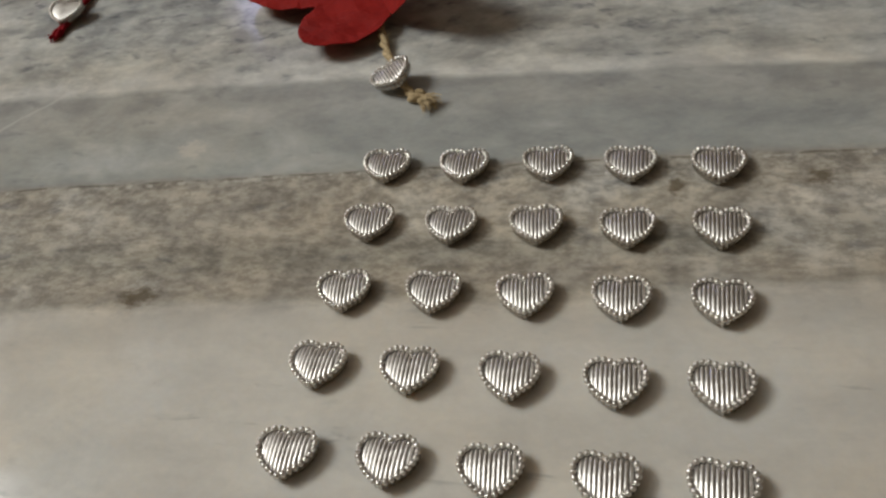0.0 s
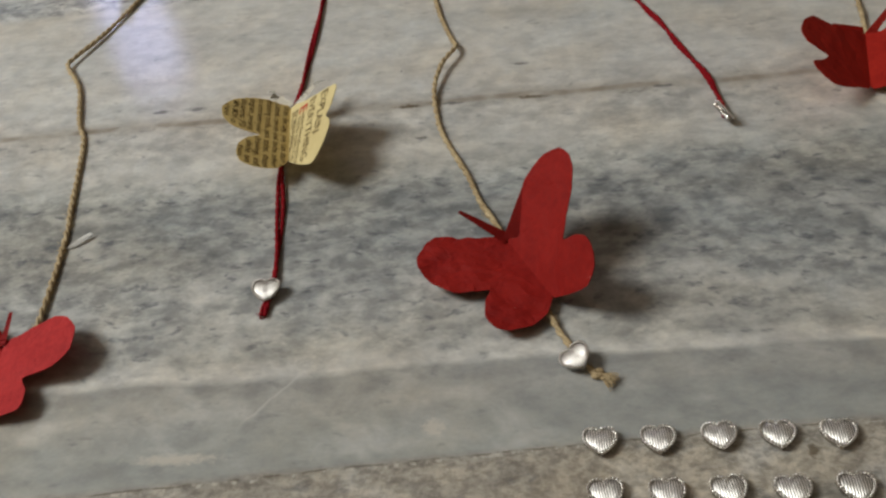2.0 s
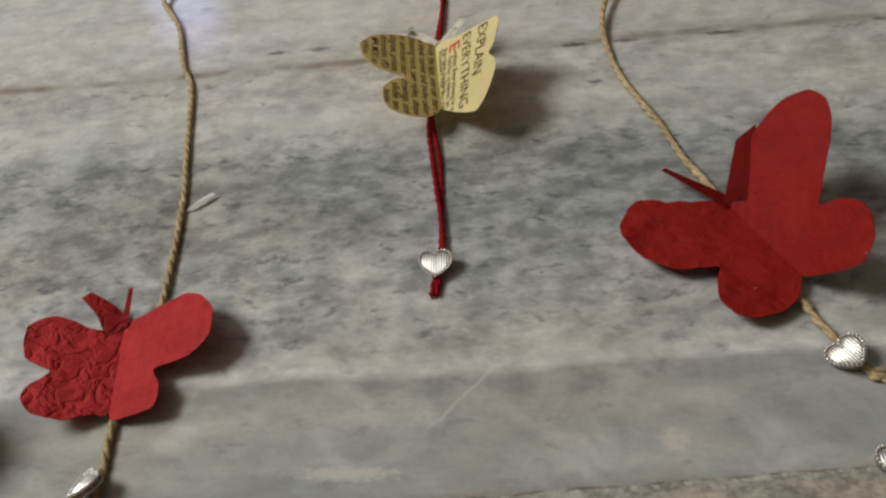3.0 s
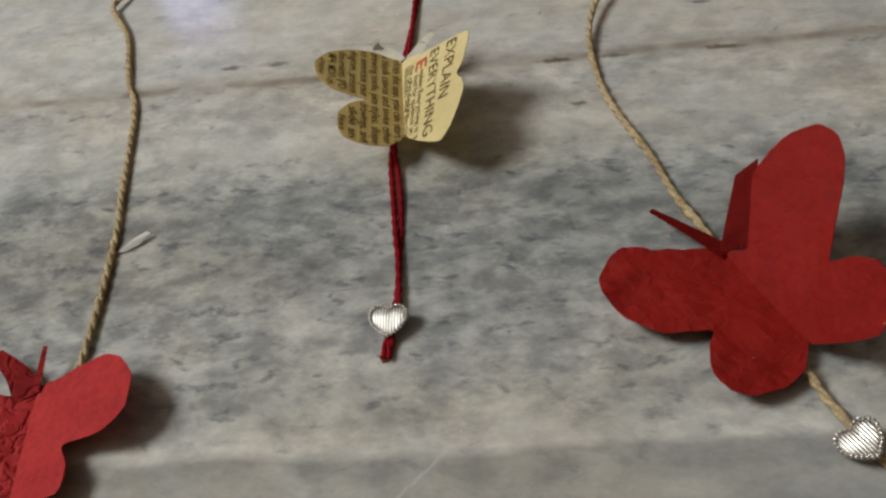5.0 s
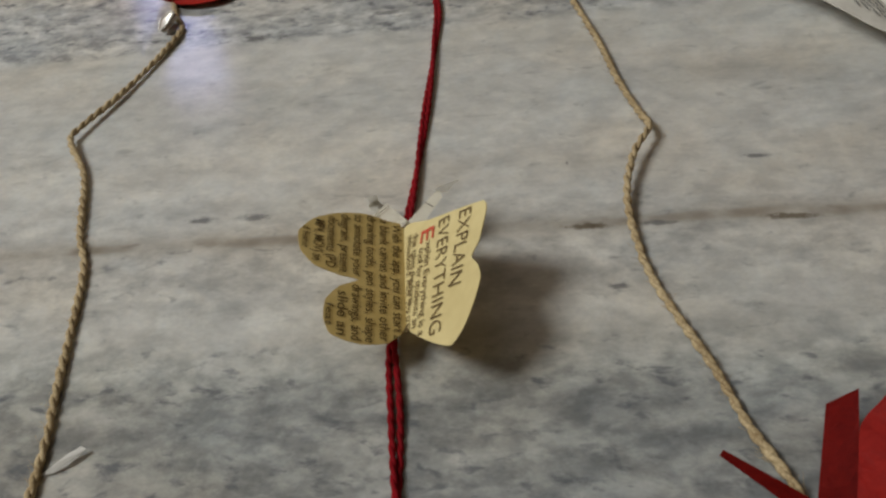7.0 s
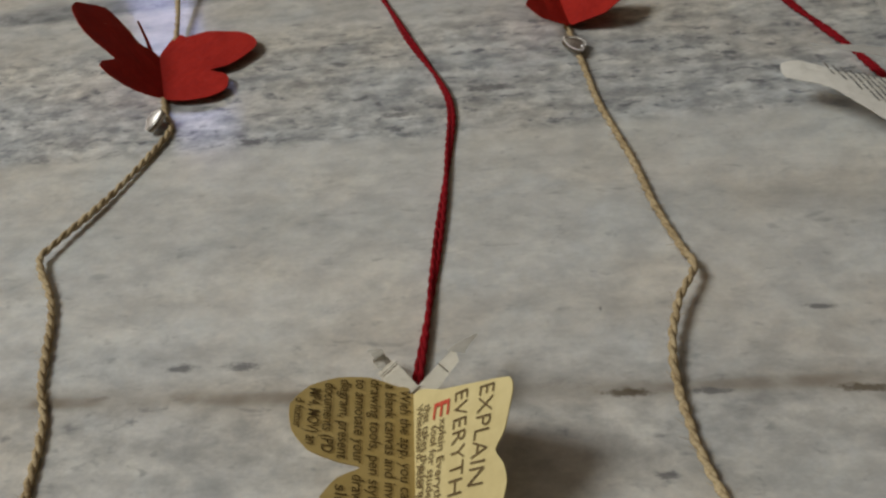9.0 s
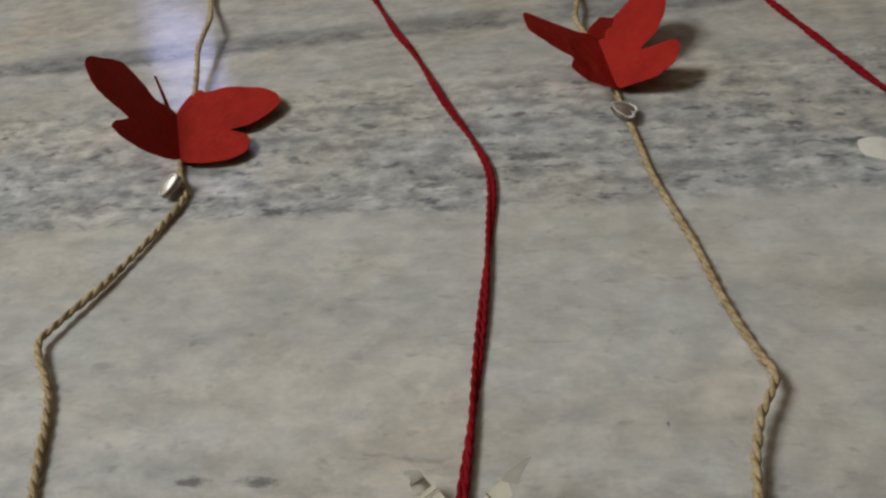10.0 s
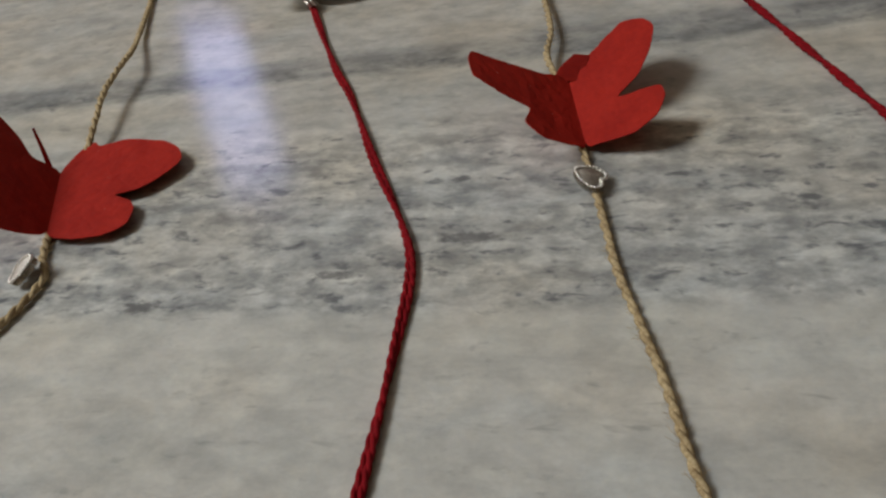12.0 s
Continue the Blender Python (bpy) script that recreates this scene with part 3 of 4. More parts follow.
middle_red = red_cord([(-0.1252, 0.0620, 0.0012), (-0.1243, 0.0720, 0.0016), (-0.1237, 0.0818, 0.0016), (-0.1250, 0.0977, 0.0013), (-0.1280, 0.1230, 0.0013), (-0.1318, 0.1480, 0.0015), (-0.1320, 0.1700, 0.0030), (-0.1322, 0.1930, 0.0018), (-0.1316, 0.2205, 0.0014), (-0.1313, 0.2602, 0.0013), (-0.1315, 0.3010, 0.0013),
                       (-0.1328, 0.3330, 0.0013), (-0.1400, 0.3561, 0.0013), (-0.1560, 0.3908, 0.0013), (-0.1742, 0.4342, 0.0013), (-0.1877, 0.4611, 0.0013), (-0.2108, 0.5150, 0.0016), (-0.218, 0.535, 0.002), (-0.23, 0.60, 0.0015), (-0.235, 0.70, 0.0015)],
                      "doubled dark red cotton cord lying on marble", lambda s: 0.0007 + 0.0006 * max(0.0, math.sin(s * 14) if 0.06 < s < 0.16 else 0.15), 5)
knot(middle_red, (-0.1252, 0.0645, 0.0), 0.0012, RED_CORD, 70)
frayed(middle_red, (-0.1254, 0.0622, 0.0004), (-0.1, -1, 0), RED_CORD, 6, 14, 0.0014)
right_red = red_cord([(0.0722, 0.1640, 0.0030), (0.0722, 0.1800, 0.0018), (0.0703, 0.1985, 0.0014), (0.0655, 0.2140, 0.0014), (0.0604, 0.2305, 0.0013), (0.0558, 0.2480, 0.0013), (0.0473, 0.2715, 0.0013), (0.036, 0.315, 0.0018), (0.0236, 0.3602, 0.0015), (0.0130, 0.3890, 0.0013), (0.0040, 0.4155, 0.0013), (-0.0062, 0.4463, 0.0013), (-0.0203, 0.4884, 0.0013), (-0.0306, 0.5163, 0.0013), (-0.05, 0.57, 0.0013), (-0.06, 0.68, 0.0013)],
                     "doubled dark red cotton cord lying slantwise on marble", lambda s: 0.0007, 9)


# ---- butterflies ----
def butterfly_wing(name, parent, uv, spine, out, mat, bend=0.0, out_low=None, crumple=0.00035, seed=0, label=""):
    """One half of a butterfly: an outline in mm (along the spine, outwards), laid on a bent, crumpled sheet of paper.
    Returns the part and the sheet's mapping from mm to its own place."""
    spine = Vector(spine).normalized()
    out = Vector(out).normalized()
    low = Vector(out_low).normalized() if out_low else out
    top = max(v for _, v in uv)

    def lay(u, v, lift=0.0):
        f = min(1.0, max(0.0, (u + 8) / 30))
        f = f * f * (3 - 2 * f)
        o = low.lerp(out, f).normalized()
        n = spine.cross(o).normalized()
        if n.z < 0:
            n = -n
        q = Vector((u, v, seed * 13.7))
        h = bend * v * (v - top) / top * 1e-3 + crumple * (noise.noise(q * 0.13) + 0.45 * noise.noise(q * 0.42) + 0.9 * (0.25 - abs(noise.noise(q * 0.2 + Vector((9, 4, 0)))))) * min(1.0, v / 5)
        return spine * u * 1e-3 + o * v * 1e-3 + n * (h + lift)

    knots = [Vector((u, v, 0)) for u, v in uv] + [Vector((*uv[0], 0))]
    pts = []
    for a, b2, c, d in zip([knots[-2]] + knots, knots, knots[1:], knots[2:] + [knots[1]]):
        n = max(2, int((c - b2).length / 1.1))
        for i in range(n):
            f = i / n
            soft = 0.5 * (2 * b2 + (c - a) * f + (2 * a - 5 * b2 + 4 * c - d) * f * f + (3 * b2 - a - 3 * c + d) * f ** 3)
            pts.append(soft.lerp(b2.lerp(c, f), 0.45))
    bm = bmesh.new()
    clean = []
    for p in pts:
        if not clean or (p - clean[-1]).length > 0.25:
            clean.append(p)
    bm.faces.new([bm.verts.new((p.x, max(-0.5, p.y), 0)) for p in clean])
    for axis, lo, hi in ((0, -20, 60), (1, 2, 50)):
        for k in range(lo, hi, 3):
            no = (1, 0, 0) if axis == 0 else (0, 1, 0)
            bmesh.ops.bisect_plane(bm, geom=bm.verts[:] + bm.edges[:] + bm.faces[:], plane_co=[k * c for c in no], plane_no=no)
    bmesh.ops.triangulate(bm, faces=bm.faces[:])
    for w in bm.verts:
        w.co = lay(w.co.x, w.co.y)
    bmesh.ops.recalc_face_normals(bm, faces=bm.faces[:])
    bmesh.ops.solidify(bm, geom=bm.faces[:], thickness=0.00028)
    return part(name, bm, mat, parent, label), lay


def strip(name, parent, points, widths, mat, label=""):
    """A thin cut strip of paper, such as a feeler."""
    bm = bmesh.new()
    line = glide(points, 0.0012)
    rows = []
    for i, c in enumerate(line):
        f = i / (len(line) - 1)
        d = (line[min(i + 1, len(line) - 1)] - line[max(i - 1, 0)]).normalized()
        s = d.cross(Vector((0, 0.25, 1))).normalized()
        w = widths[0] + (widths[1] - widths[0]) * f
        rows.append([bm.verts.new(c - s * w / 2), bm.verts.new(c + s * w / 2)])
    for a, b in zip(rows, rows[1:]):
        bm.faces.new((a[0], a[1], b[1], b[0]))
    bmesh.ops.solidify(bm, geom=bm.faces[:], thickness=0.00025)
    return part(name, bm, mat, parent, label)


def patch(name, parent, corners, mat, label=""):
    """A thin four-cornered piece of folded paper."""
    a, b2, c, d = (Vector(q) for q in corners)
    bm = bmesh.new()
    rows = []
    for i in range(9):
        f = i / 8
        p, q = a.lerp(d, f), b2.lerp(c, f)
        rows.append([bm.verts.new(p.lerp(q, j / 3) + Vector((0, 0, 0.0003 * noise.noise(Vector((i * 0.6, j * 0.7, 3)))))) for j in range(4)])
    for r1, r2 in zip(rows, rows[1:]):
        for j in range(3):
            bm.faces.new((r1[j], r1[j + 1], r2[j + 1], r2[j]))
    bmesh.ops.solidify(bm, geom=bm.faces[:], thickness=0.00025)
    return part(name, bm, mat, parent, label)


# large crimson butterfly on the middle twine
b = thing("paper_butterfly", pose(-0.0124, 0.0625, 0.0045), "large crimson handmade-paper butterfly on jute twine", "butterfly", "paper butterflies")
sp = (-0.467, 0.884, 0)
butterfly_wing("right_wing", b, [(33, 0), (29.5, 5.5), (35.6, 13.2), (42.5, 21.5), (43, 30.5), (41.5, 37), (36.5, 43.5), (30, 44.5), (23.6, 40.5), (17, 31.6), (11.5, 24), (8.2, 20), (4, 25.5), (-2, 29.5), (-7, 29), (-12, 24.5), (-14, 16.5), (-10.3, 10), (-4.3, 2.8), (0, 0)], sp, (0.538, 0.284, 0.794), RED_PAPER, 0.0, (0.40, 0.21, 0.89), seed=1)
butterfly_wing("left_wing", b, [(35, 0), (42.5, 12), (50, 23.5), (47.7, 30), (43, 36), (37, 38), (27.4, 36.5), (19.4, 32), (16.4, 25.3), (13.3, 18.8), (9.2, 23), (3, 26.5), (-4, 26.2), (-8, 21.8), (-9.3, 13.7), (-7.5, 6.2), (-2, 0.5), (0, 0)], sp, (-0.883, -0.466, 0.056), RED_PAPER, 0.0, seed=2, crumple=0.0010)
strip("feeler", b, [(-0.0150, 0.0300, 0.0005), (-0.0240, 0.0375, 0.0012), (-0.0353, 0.0462, 0.0022)], (0.0066, 0.0022), RED_PAPER)
patch("feeler", b, [(-0.0175, 0.0302, 0.0006), (-0.0085, 0.0300, 0.0016), (-0.0030, 0.0590, 0.0090), (-0.0087, 0.0600, 0.0012)], RED_PAPER)

# rose butterfly on the left twine
b = thing("paper_butterfly", pose(-0.2232, 0.0199, 0.003), "rose-red crumpled handmade-paper butterfly on jute twine", "butterfly", "paper butterflies")
sp = (-0.151, 0.988, 0)
butterfly_wing("right_wing", b, [(32, 0), (35, 8), (38, 22), (35, 29), (27, 34.5), (17.5, 34), (11.6, 27), (11, 14.4), (4, 17.5), (-3.4, 16), (-3.8, 3), (0, 0)], sp, (0.955, 0.146, 0.259), ROSE_SMOOTH, 0.0, seed=3)
butterfly_wing("left_wing", b, [(32, 0), (30.8, 8.5), (36, 22), (31.3, 29.4), (19.3, 28.2), (13.4, 19.3), (8, 25.6), (3.5, 26), (-1.3, 22), (-3, 13.5), (-1, 4.9), (0, 0)], sp, (-0.928, -0.142, 0.344), ROSE_PAPER, 0.0, seed=4, crumple=0.0010)
strip("feeler", b, [(-0.0060, 0.0300, 0.0010), (-0.0120, 0.0370, 0.0030), (-0.0203, 0.0430, 0.0044)], (0.0090, 0.0040), ROSE_PAPER)
strip("feeler", b, [(-0.0048, 0.0315, 0.0010), (-0.0046, 0.0380, 0.0030), (-0.0046, 0.0448, 0.0050)], (0.0026, 0.0016), ROSE_PAPER)

# printed page butterfly on the middle red cord
page = thing("paper_butterfly", pose(-0.1261, 0.1445, 0.0075), "yellowed printed book-page butterfly on a red cord", "butterfly", "paper butterflies")
sp = (-0.118, 0.993, 0.025)
page_left, lay_left = butterfly_wing("left_wing", page, [(42, 0), (44.2, 5.3), (45.4, 12.3), (43.6, 20.8), (39.4, 28), (32.8, 32.5), (25.7, 31.5), (20.6, 27), (18.6, 19.7), (18, 14), (14.4, 19.6), (8.8, 23.4), (2.3, 23.8), (-2.6, 21.8), (-4.4, 17.3), (-4.7, 12), (-2.8, 5.3), (5, 0)], sp, (-0.889, -0.117, 0.443), SHADED_PAPER, 0.0, crumple=0.0001, seed=5)
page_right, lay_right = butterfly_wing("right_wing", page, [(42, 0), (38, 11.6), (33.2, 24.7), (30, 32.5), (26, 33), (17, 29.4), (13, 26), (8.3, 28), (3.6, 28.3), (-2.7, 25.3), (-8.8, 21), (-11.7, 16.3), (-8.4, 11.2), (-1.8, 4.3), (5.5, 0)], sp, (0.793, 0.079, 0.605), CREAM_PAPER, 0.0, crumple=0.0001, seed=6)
patch("feeler", page, [(-0.0036, 0.0436, 0.0030), (-0.0080, 0.0402, 0.0006), (-0.0172, 0.0530, -0.0030), (-0.0122, 0.0550, 0.0005)], FEELER_PAPER, "white paper feeler with a curled tip")
strip("feeler_tip", page, [(-0.0147, 0.0540, -0.0013), (-0.0166, 0.0568, -0.0018), (-0.0180, 0.0580, 0.0004), (-0.0173, 0.0566, 0.0024), (-0.0158, 0.0550, 0.0020)], (0.0048, 0.0036), NEWS_PAPER, "curled grey feeler tip")
patch("feeler", page, [(-0.0068, 0.0425, 0.0000), (0.0002, 0.0395, 0.0032), (0.0079, 0.0462, 0.0100), (0.0060, 0.0530, 0.0078)], FEELER_PAPER, "white paper feeler")
strip("feeler_tip", page, [(0.0066, 0.0502, 0.0088), (0.0082, 0.0545, 0.0070), (0.0112, 0.0608, 0.0038)], (0.0050, 0.0007), NEWS_PAPER, "torn grey feeler tip")
for tie in ([(-0.0158, 0.0508, -0.0022), (-0.0108, 0.0530, 0.0012)], [(0.0050, 0.0440, 0.0076), (0.0014, 0.0492, 0.0050)]):
    strip("ruled_line", page, [Vector(q) + Vector((0, 0, 0.0006)) for q in tie], (0.00035, 0.00035), BROWN_INK, "thin printed rule")

# crimson butterfly on the far part of the left twine
b = thing("paper_butterfly", pose(-0.2600, 0.3535, 0.003), "scarlet paper butterfly with one wing upright on twine", "butterfly", "paper butterflies")
sp = (-0.364, 0.931, 0.014)
butterfly_wing("left_wing", b, [(35.5, 0), (36, 11), (44.5, 18), (50, 28), (37.5, 41.5), (29.4, 44), (21.7, 42.8), (12.4, 37), (7.3, 23.7), (-2, 29.4), (-8, 31), (-11, 26.6), (-11.4, 18.3), (-8, 8.4), (0, 0)], sp, (-0.537, -0.222, 0.814), SCARLET_PAPER, 0.0, seed=7)
butterfly_wing("right_wing", b, [(35.5, 0), (51, 8), (52, 11.8), (48.7, 13.6), (48, 24), (41, 37), (32, 43.8), (24, 45), (18, 41), (11.5, 31), (11, 22), (6, 27), (0.6, 29), (-8, 27), (-11, 19), (-8, 8.2), (-1, 0)], sp, (0.931, 0.363, 0.023), SCARLET_PAPER, 0.0, seed=8)
strip("feeler", b, [(-0.0158, 0.0332, 0.0030), (-0.0172, 0.0358, 0.0090), (-0.0198, 0.0395, 0.0165)], (0.0020, 0.0010), SCARLET_PAPER)

# crimson butterfly on the far part of the middle twine
b = thing("paper_butterfly", pose(-0.0845, 0.3920, 0.003), "scarlet paper butterfly with raised wings on twine", "butterfly", "paper butterflies")
sp = (-0.170, 0.982, 0.078)
butterfly_wing("left_wing", b, [(37, 0), (32.8, 15.2), (28.4, 31.3), (27, 40.3), (21.4, 42.3), (11.4, 41), (8.4, 31.4), (6.7, 20.8), (-2.5, 23.5), (-6.8, 16.8), (-4, 5.4), (0, 0)], sp, (-0.784, -0.183, 0.593), SCARLET_PAPER, 0.0, seed=9)
butterfly_wing("right_wing", b, [(38, 0), (43.3, 4.2), (48.8, 13), (55, 23.3), (51.2, 30.8), (43.3, 33.4), (31.5, 29.5), (21, 22.4), (15.2, 14.4), (13, 21.2), (10.2, 28.2), (4.3, 28.4), (-3, 24), (-6, 16), (-3.3, 4.6), (0, 0)], sp, (0.904, 0.124, 0.409), SCARLET_PAPER, 0.0, seed=10)
strip("feeler", b, [(-0.0060, 0.0350, 0.0040), (-0.0050, 0.0420, 0.0058), (-0.0020, 0.0480, 0.0072)], (0.0130, 0.0070), SCARLET_PAPER)

# crimson butterfly on the right twine
b = thing("paper_butterfly", pose(0.1393, 0.1788, 0.003), "scarlet paper butterfly with a long feeler on twine", "butterfly", "paper butterflies")
sp = (0.225, 0.973, 0.050)
butterfly_wing("left_wing", b, [(39.6, 0), (30.1, 15), (27.8, 23.6), (24.5, 33.7), (17, 39.1), (6.7, 41.2), (2.3, 37.7), (1.5, 31.2), (1.5, 25.3), (-3.9, 28.4), (-10.2, 34.6), (-14.4, 30.6), (-16.6, 22.5), (-12.3, 14.5), (-6, 6), (0, 0)], sp, (-0.805, 0.156, 0.572), SCARLET_PAPER, 0.0, seed=11)
butterfly_wing("right_wing", b, [(40, 0), (40, 7), (45.8, 12.2), (51, 19.8), (54, 28.6), (53, 37), (47, 42), (38.5, 38.5), (33.8, 30.7), (28.7, 25), (24.1, 20.7), (20.6, 19.2), (15.4, 22.6), (10.2, 22.8), (3.7, 19.2), (-0.2, 13.3), (-1.8, 6.2), (0, 0)], sp, (0.938, -0.230, 0.258), SCARLET_PAPER, 0.0, seed=12)
strip("feeler", b, [(0.0085, 0.0350, 0.0015), (0.0130, 0.0400, 0.0040), (0.0217, 0.0472, 0.0110), (0.0240, 0.0490, 0.0130)], (0.0052, 0.0034), SCARLET_PAPER)
patch("feeler", b, [(-0.0060, 0.0330, 0.0070), (0.0078, 0.0340, 0.0012), (0.0086, 0.0422, 0.0040), (-0.0058, 0.0443, 0.0062)], SCARLET_PAPER)


# ---- print on the page butterfly ----
def printed(name, parent, lay, words, start, end, height, mat, side, lift=0.0006, bold=0.0):
    """Words set along a line of a wing, from start to end in mm; side: +1 when the letters stand outwards, -1 towards the spine."""
    curve = bpy.data.curves.new("type", "FONT")
    curve.body = words
    curve.offset = bold
    tmp = bpy.data.objects.new("type", curve)
    me = bpy.data.meshes.new_from_object(tmp)
    bpy.data.objects.remove(tmp)
    bm = bmesh.new()
    bm.from_mesh(me)
    xs = [v.co.x for v in bm.verts]
    lo, hi = min(xs), max(xs)
    d = Vector(end) - Vector(start)
    n = Vector((d.y, -d.x)).normalized()
    if n.y * side < 0:
        n = -n
    for v in bm.verts:
        q = Vector(start) + d * ((v.co.x - lo) / (hi - lo)) + n * (v.co.y / 0.70 * height)
        v.co = lay(q.x, q.y, lift)
    bmesh.ops.recalc_face_normals(bm, faces=bm.faces[:])
    return part(name, bm, mat, parent, "printed words")


for words, start, end, tall in (("With the app, you can start a", (43.0, 4.0), (-1.6, 4.0), 3.0), ("a blank canvas and invite other", (44.0, 8.0), (-3.0, 8.0), 3.0), ("drawing tools, pen styles, shape", (44.6, 12.0), (-4.1, 12.0), 3.0),
                                ("to annotate your", (44.0, 16.0), (18.8, 16.0), 3.0), ("drawings, and", (15.6, 16.0), (-4.0, 16.0), 3.0), ("diagram, present", (43.0, 20.0), (19.4, 20.0), 3.0), ("slide an", (12.4, 20.0), (-3.0, 20.0), 3.0),
                                ("documents (PD", (41.0, 24.0), (20.6, 24.0), 3.0), ("feat", (7.4, 23.2), (-0.4, 23.2), 2.1), ("MP4, MOV) an", (38.6, 27.9), (22.2, 27.9), 3.0), ("d featur", (35.0, 31.2), (26.2, 31.2), 2.2)):
    printed("text_line", page_left, lay_left, words, start, end, tall, GOLD_INK, -1, bold=0.004)
printed("heading", page_right, lay_right, "EXPLAIN", (32.0, 23.4), (7.4, 16.9), 5.0, BROWN_INK, 1, bold=-0.012)
printed("heading", page_right, lay_right, "EVERYTHING", (34.4, 15.2), (-4.6, 8.6), 4.6, BROWN_INK, 1, bold=-0.012)
printed("drop_capital", page_right, lay_right, "E", (35.0, 8.0), (30.6, 7.1), 5.6, RED_INK, 1)
for words, start, end in (("xplain Everything is a", (29.6, 9.6), (-2.4, 4.6)), ("tool for students an", (29.0, 6.6), (1.6, 2.4)), ("that takes the form", (36.4, 4.4), (10.5, 1.2)), ("Whiteboard. After you crea", (37.4, 1.6), (1.5, 0.2))):
    printed("text_line", page_right, lay_right, words, start, end, 2.4, BROWN_INK, 1)


# ---- newsprint butterflies ----
def print_bars(parent, lay, lines, pitch, v0, seed, height=0.75):
    """Rows of unreadable print as plain bars."""
    r = random.Random(seed)
    bm = bmesh.new()
    for k, (a, b2) in enumerate(lines):
        u, v = a, v0 + pitch * k
        while u > b2 + 2:
            e = max(b2, u - r.uniform(2, 6))
            n = max(1, int((u - e) / 2))
            for i in range(n):
                c, d = u + (e - u) * i / n, u + (e - u) * (i + 1) / n
                bm.faces.new([bm.verts.new(lay(p, q, 0.0006)) for p, q in ((c, v), (d, v), (d, v + height), (c, v + height))])
            u = e - r.uniform(0.8, 1.4)
    return part("print", bm, GREY_INK, parent, "rows of small grey print")


LEFT = [(40, 0), (44, 6), (45, 13), (43.5, 21), (39, 28), (33, 32), (26, 31), (20.5, 27), (18, 14), (14.5, 19.5), (9, 23.5), (2.3, 24), (-3, 22), (-6, 16), (-6, 9), (0, 0)]


def news_butterfly(at, turn, lift_left, lift_right, label, seed):
    root = thing("paper_butterfly", at, label, "butterfly", "paper butterflies")
    c, s2 = math.cos(radians(turn)), math.sin(radians(turn))
    spine = (-s2, c, 0.03)
    for name, side, lift in (("left_wing", -1, lift_left), ("right_wing", 1, lift_right)):
        w, lay = butterfly_wing(name, root, LEFT, spine, (side * c * math.cos(radians(lift)), side * s2 * math.cos(radians(lift)), math.sin(radians(lift))), NEWS_PAPER, 0.2, crumple=0.0002, seed=seed + side)
        print_bars(w, lay, [(37, 1), (37, 1), (38, 0), (38, 0), (38, -2), (38, 2), (38, 22), (38, 22), (38, 23), (38, 24), (37, 25), (36, 26)], 1.7, 2.5, seed)
    strip("feeler", root, [Vector(spine) * 0.036, Vector(spine) * 0.045 + Vector((-0.006, 0, 0.003)), Vector(spine) * 0.053 + Vector((-0.012, 0, 0.004))], (0.004, 0.0015), WHITE_PAPER)
    strip("feeler", root, [Vector(spine) * 0.036, Vector(spine) * 0.045 + Vector((0.006, 0, 0.003)), Vector(spine) * 0.053 + Vector((0.012, 0, 0.004))], (0.004, 0.0015), WHITE_PAPER)
    return root


news_butterfly(pose(-0.2155, 0.5275, 0.006), 12, 24, 24, "newsprint paper butterfly with grey text on a red cord", 31)
news_butterfly(pose(-0.0335, 0.5265, 0.006), 14, 24, 24, "newsprint paper butterfly at a red cord's far end", 37)
news_butterfly(pose(-0.4760, 0.5170, 0.006), -6, 30, 42, "newsprint paper butterfly out on the marble", 41)
news_butterfly(pose(-0.2960, -0.0210, 0.006), -8, 30, 46, "newsprint paper butterfly beside the rose butterfly", 43)

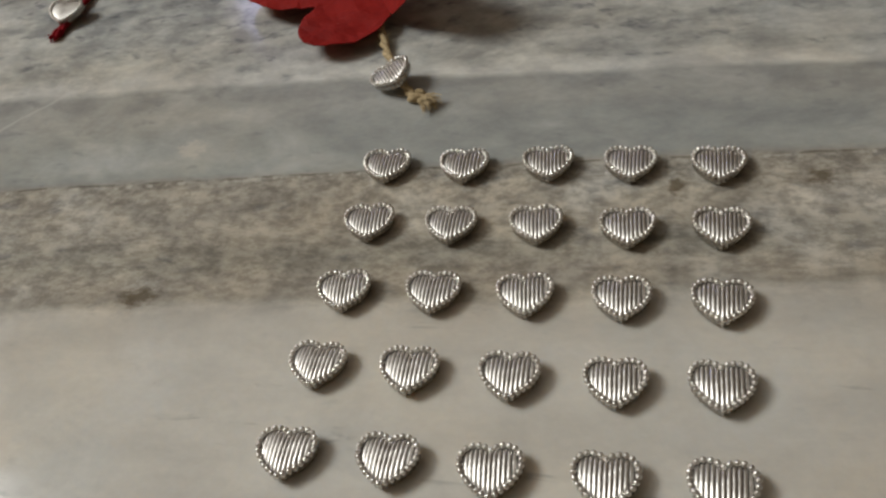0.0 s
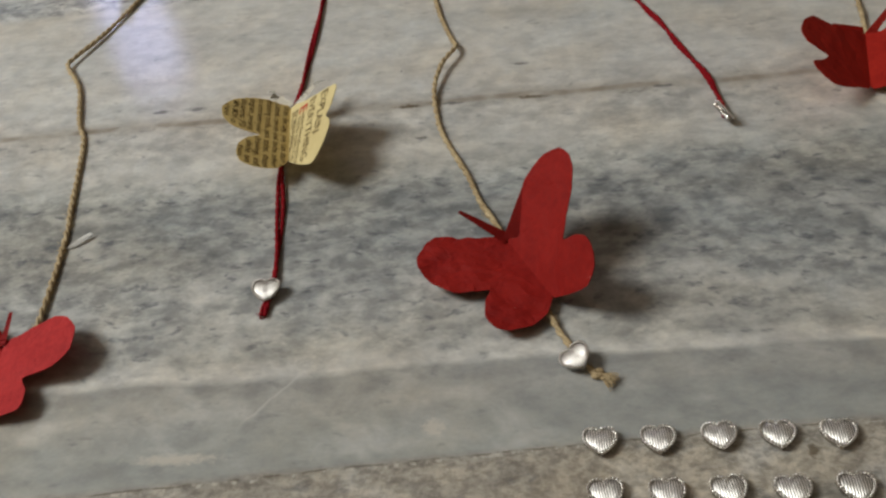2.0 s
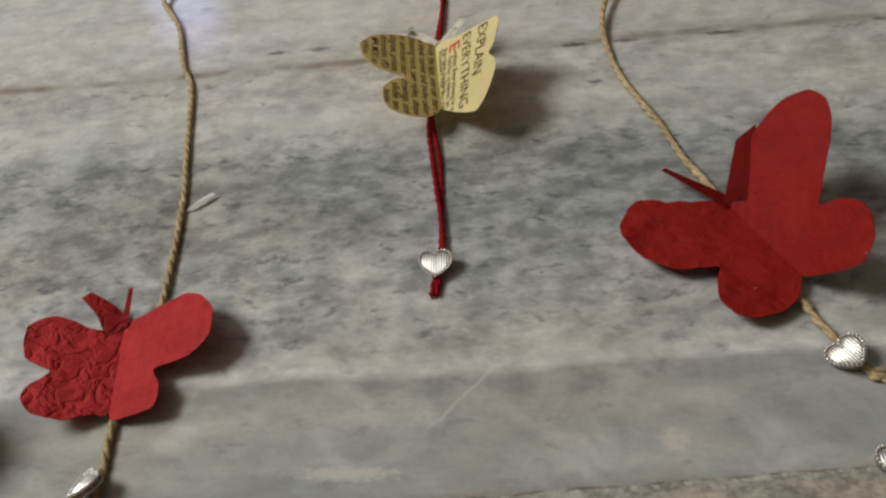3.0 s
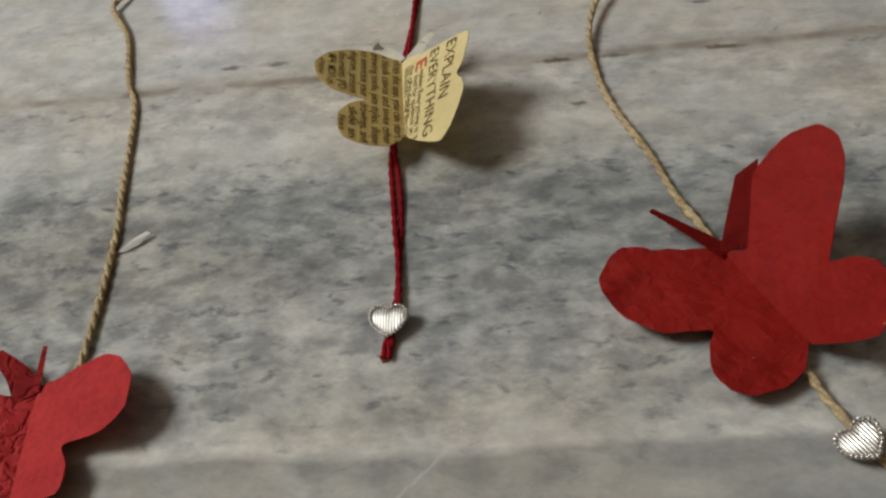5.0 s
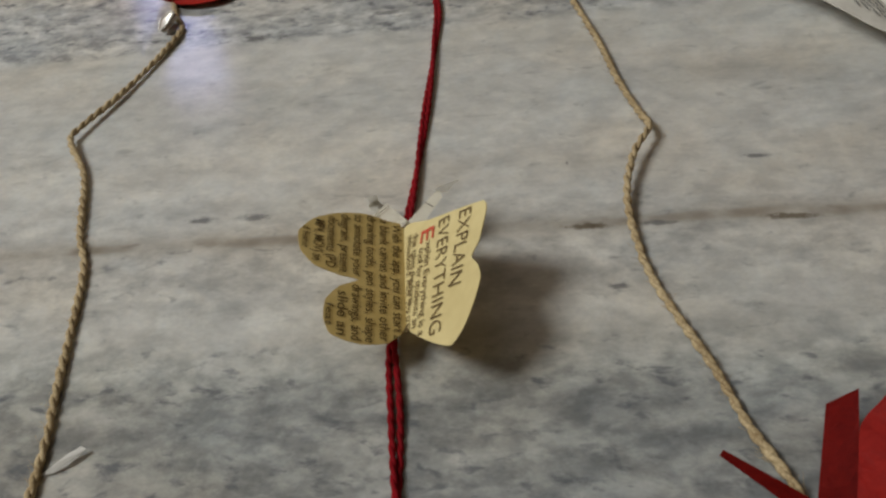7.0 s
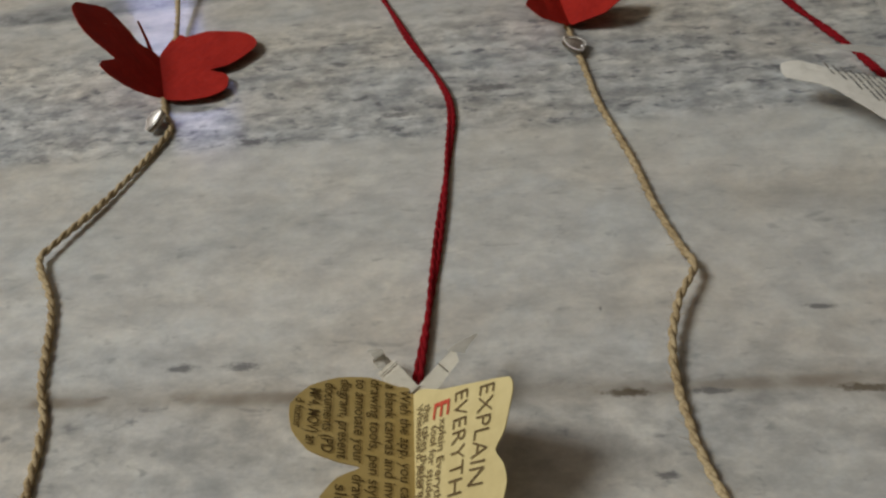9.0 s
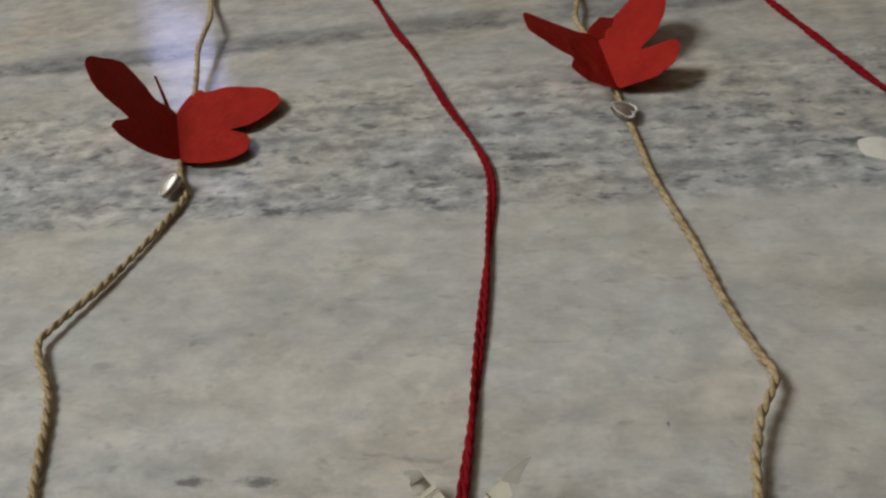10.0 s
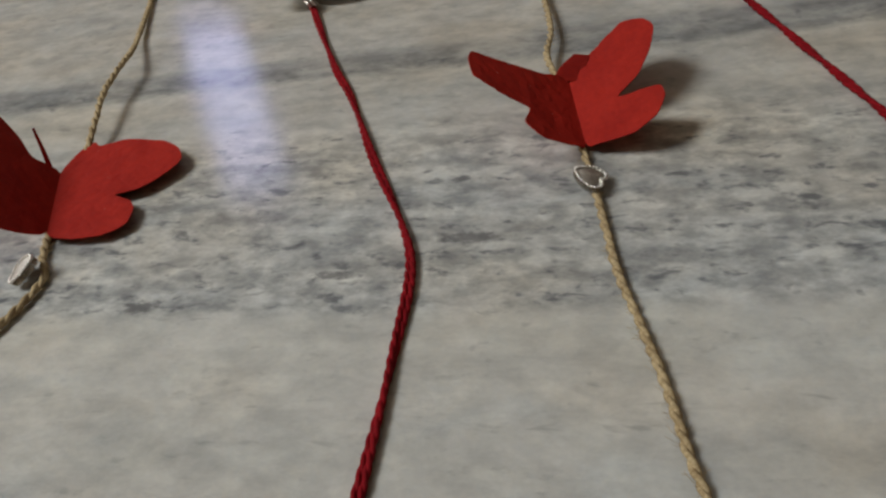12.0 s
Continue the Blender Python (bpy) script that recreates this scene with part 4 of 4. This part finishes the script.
# newsprint butterfly with two long forward tips on the right red cord
b = thing("paper_butterfly", pose(0.0460, 0.2780, 0.005), "white newsprint paper butterfly with long curled tips", "butterfly", "paper butterflies")
w, lay = butterfly_wing("left_wing", b, [(44, 0), (47, 14), (53, 26), (63, 36), (64, 42), (56, 43.5), (45, 33.5), (25, 26), (6, 17), (-3, 9), (0, 0)], (-0.25, 0.968, 0.05), (-0.955, -0.246, 0.14), NEWS_PAPER, -0.3, crumple=0.0004, seed=21)
print_bars(w, lay, [(42, 4), (43, 6), (44, 8), (45, 10), (46, 12), (47, 16), (48, 20), (49, 24), (50, 28), (52, 33), (54, 38), (56, 44), (58, 50)], 2.1, 3.5, 51)
w, lay = butterfly_wing("right_wing", b, LEFT, (-0.25, 0.968, 0.05), (0.86, 0.22, 0.46), NEWS_PAPER, 0.2, crumple=0.0003, seed=22)
print_bars(w, lay, [(37, 1), (37, 1), (38, 0), (38, 0), (38, -2), (38, 2), (38, 22), (38, 22), (38, 23), (38, 24), (37, 25)], 1.7, 2.5, 52)
strip("curled_tip", b, [(-0.0110, 0.0470, 0.0110), (-0.0250, 0.0535, 0.0115), (-0.0345, 0.0580, 0.0110), (-0.0430, 0.0650, 0.0090)], (0.0150, 0.0030), WHITE_PAPER, "white curled paper tip")
strip("feeler", b, [(-0.0080, 0.0480, 0.004), (-0.0100, 0.0800, 0.010), (-0.0130, 0.0980, 0.016)], (0.0080, 0.0060), WHITE_PAPER)

# ---- small things on the stone ----
bm = bmesh.new()
flake = [bm.verts.new(q) for q in ((-0.2232, 0.1063, 0.0006), (-0.2192, 0.1072, 0.0007), (-0.2150, 0.1098, 0.0012), (-0.2118, 0.1138, 0.0020), (-0.2133, 0.1143, 0.0024), (-0.2168, 0.1121, 0.0020), (-0.2198, 0.1094, 0.0014), (-0.2216, 0.1079, 0.0009))]
bm.faces.new(flake)
bmesh.ops.solidify(bm, geom=bm.faces[:], thickness=0.0002)
tagged(part("paper_scrap", bm, WHITE_PAPER), "small torn white paper scrap beside jute twine", "paper scrap")
strung_bead(pose(-0.3685, 0.2775, 0.0040, 0, -30, -20), "silver heart bead lying apart on the marble")
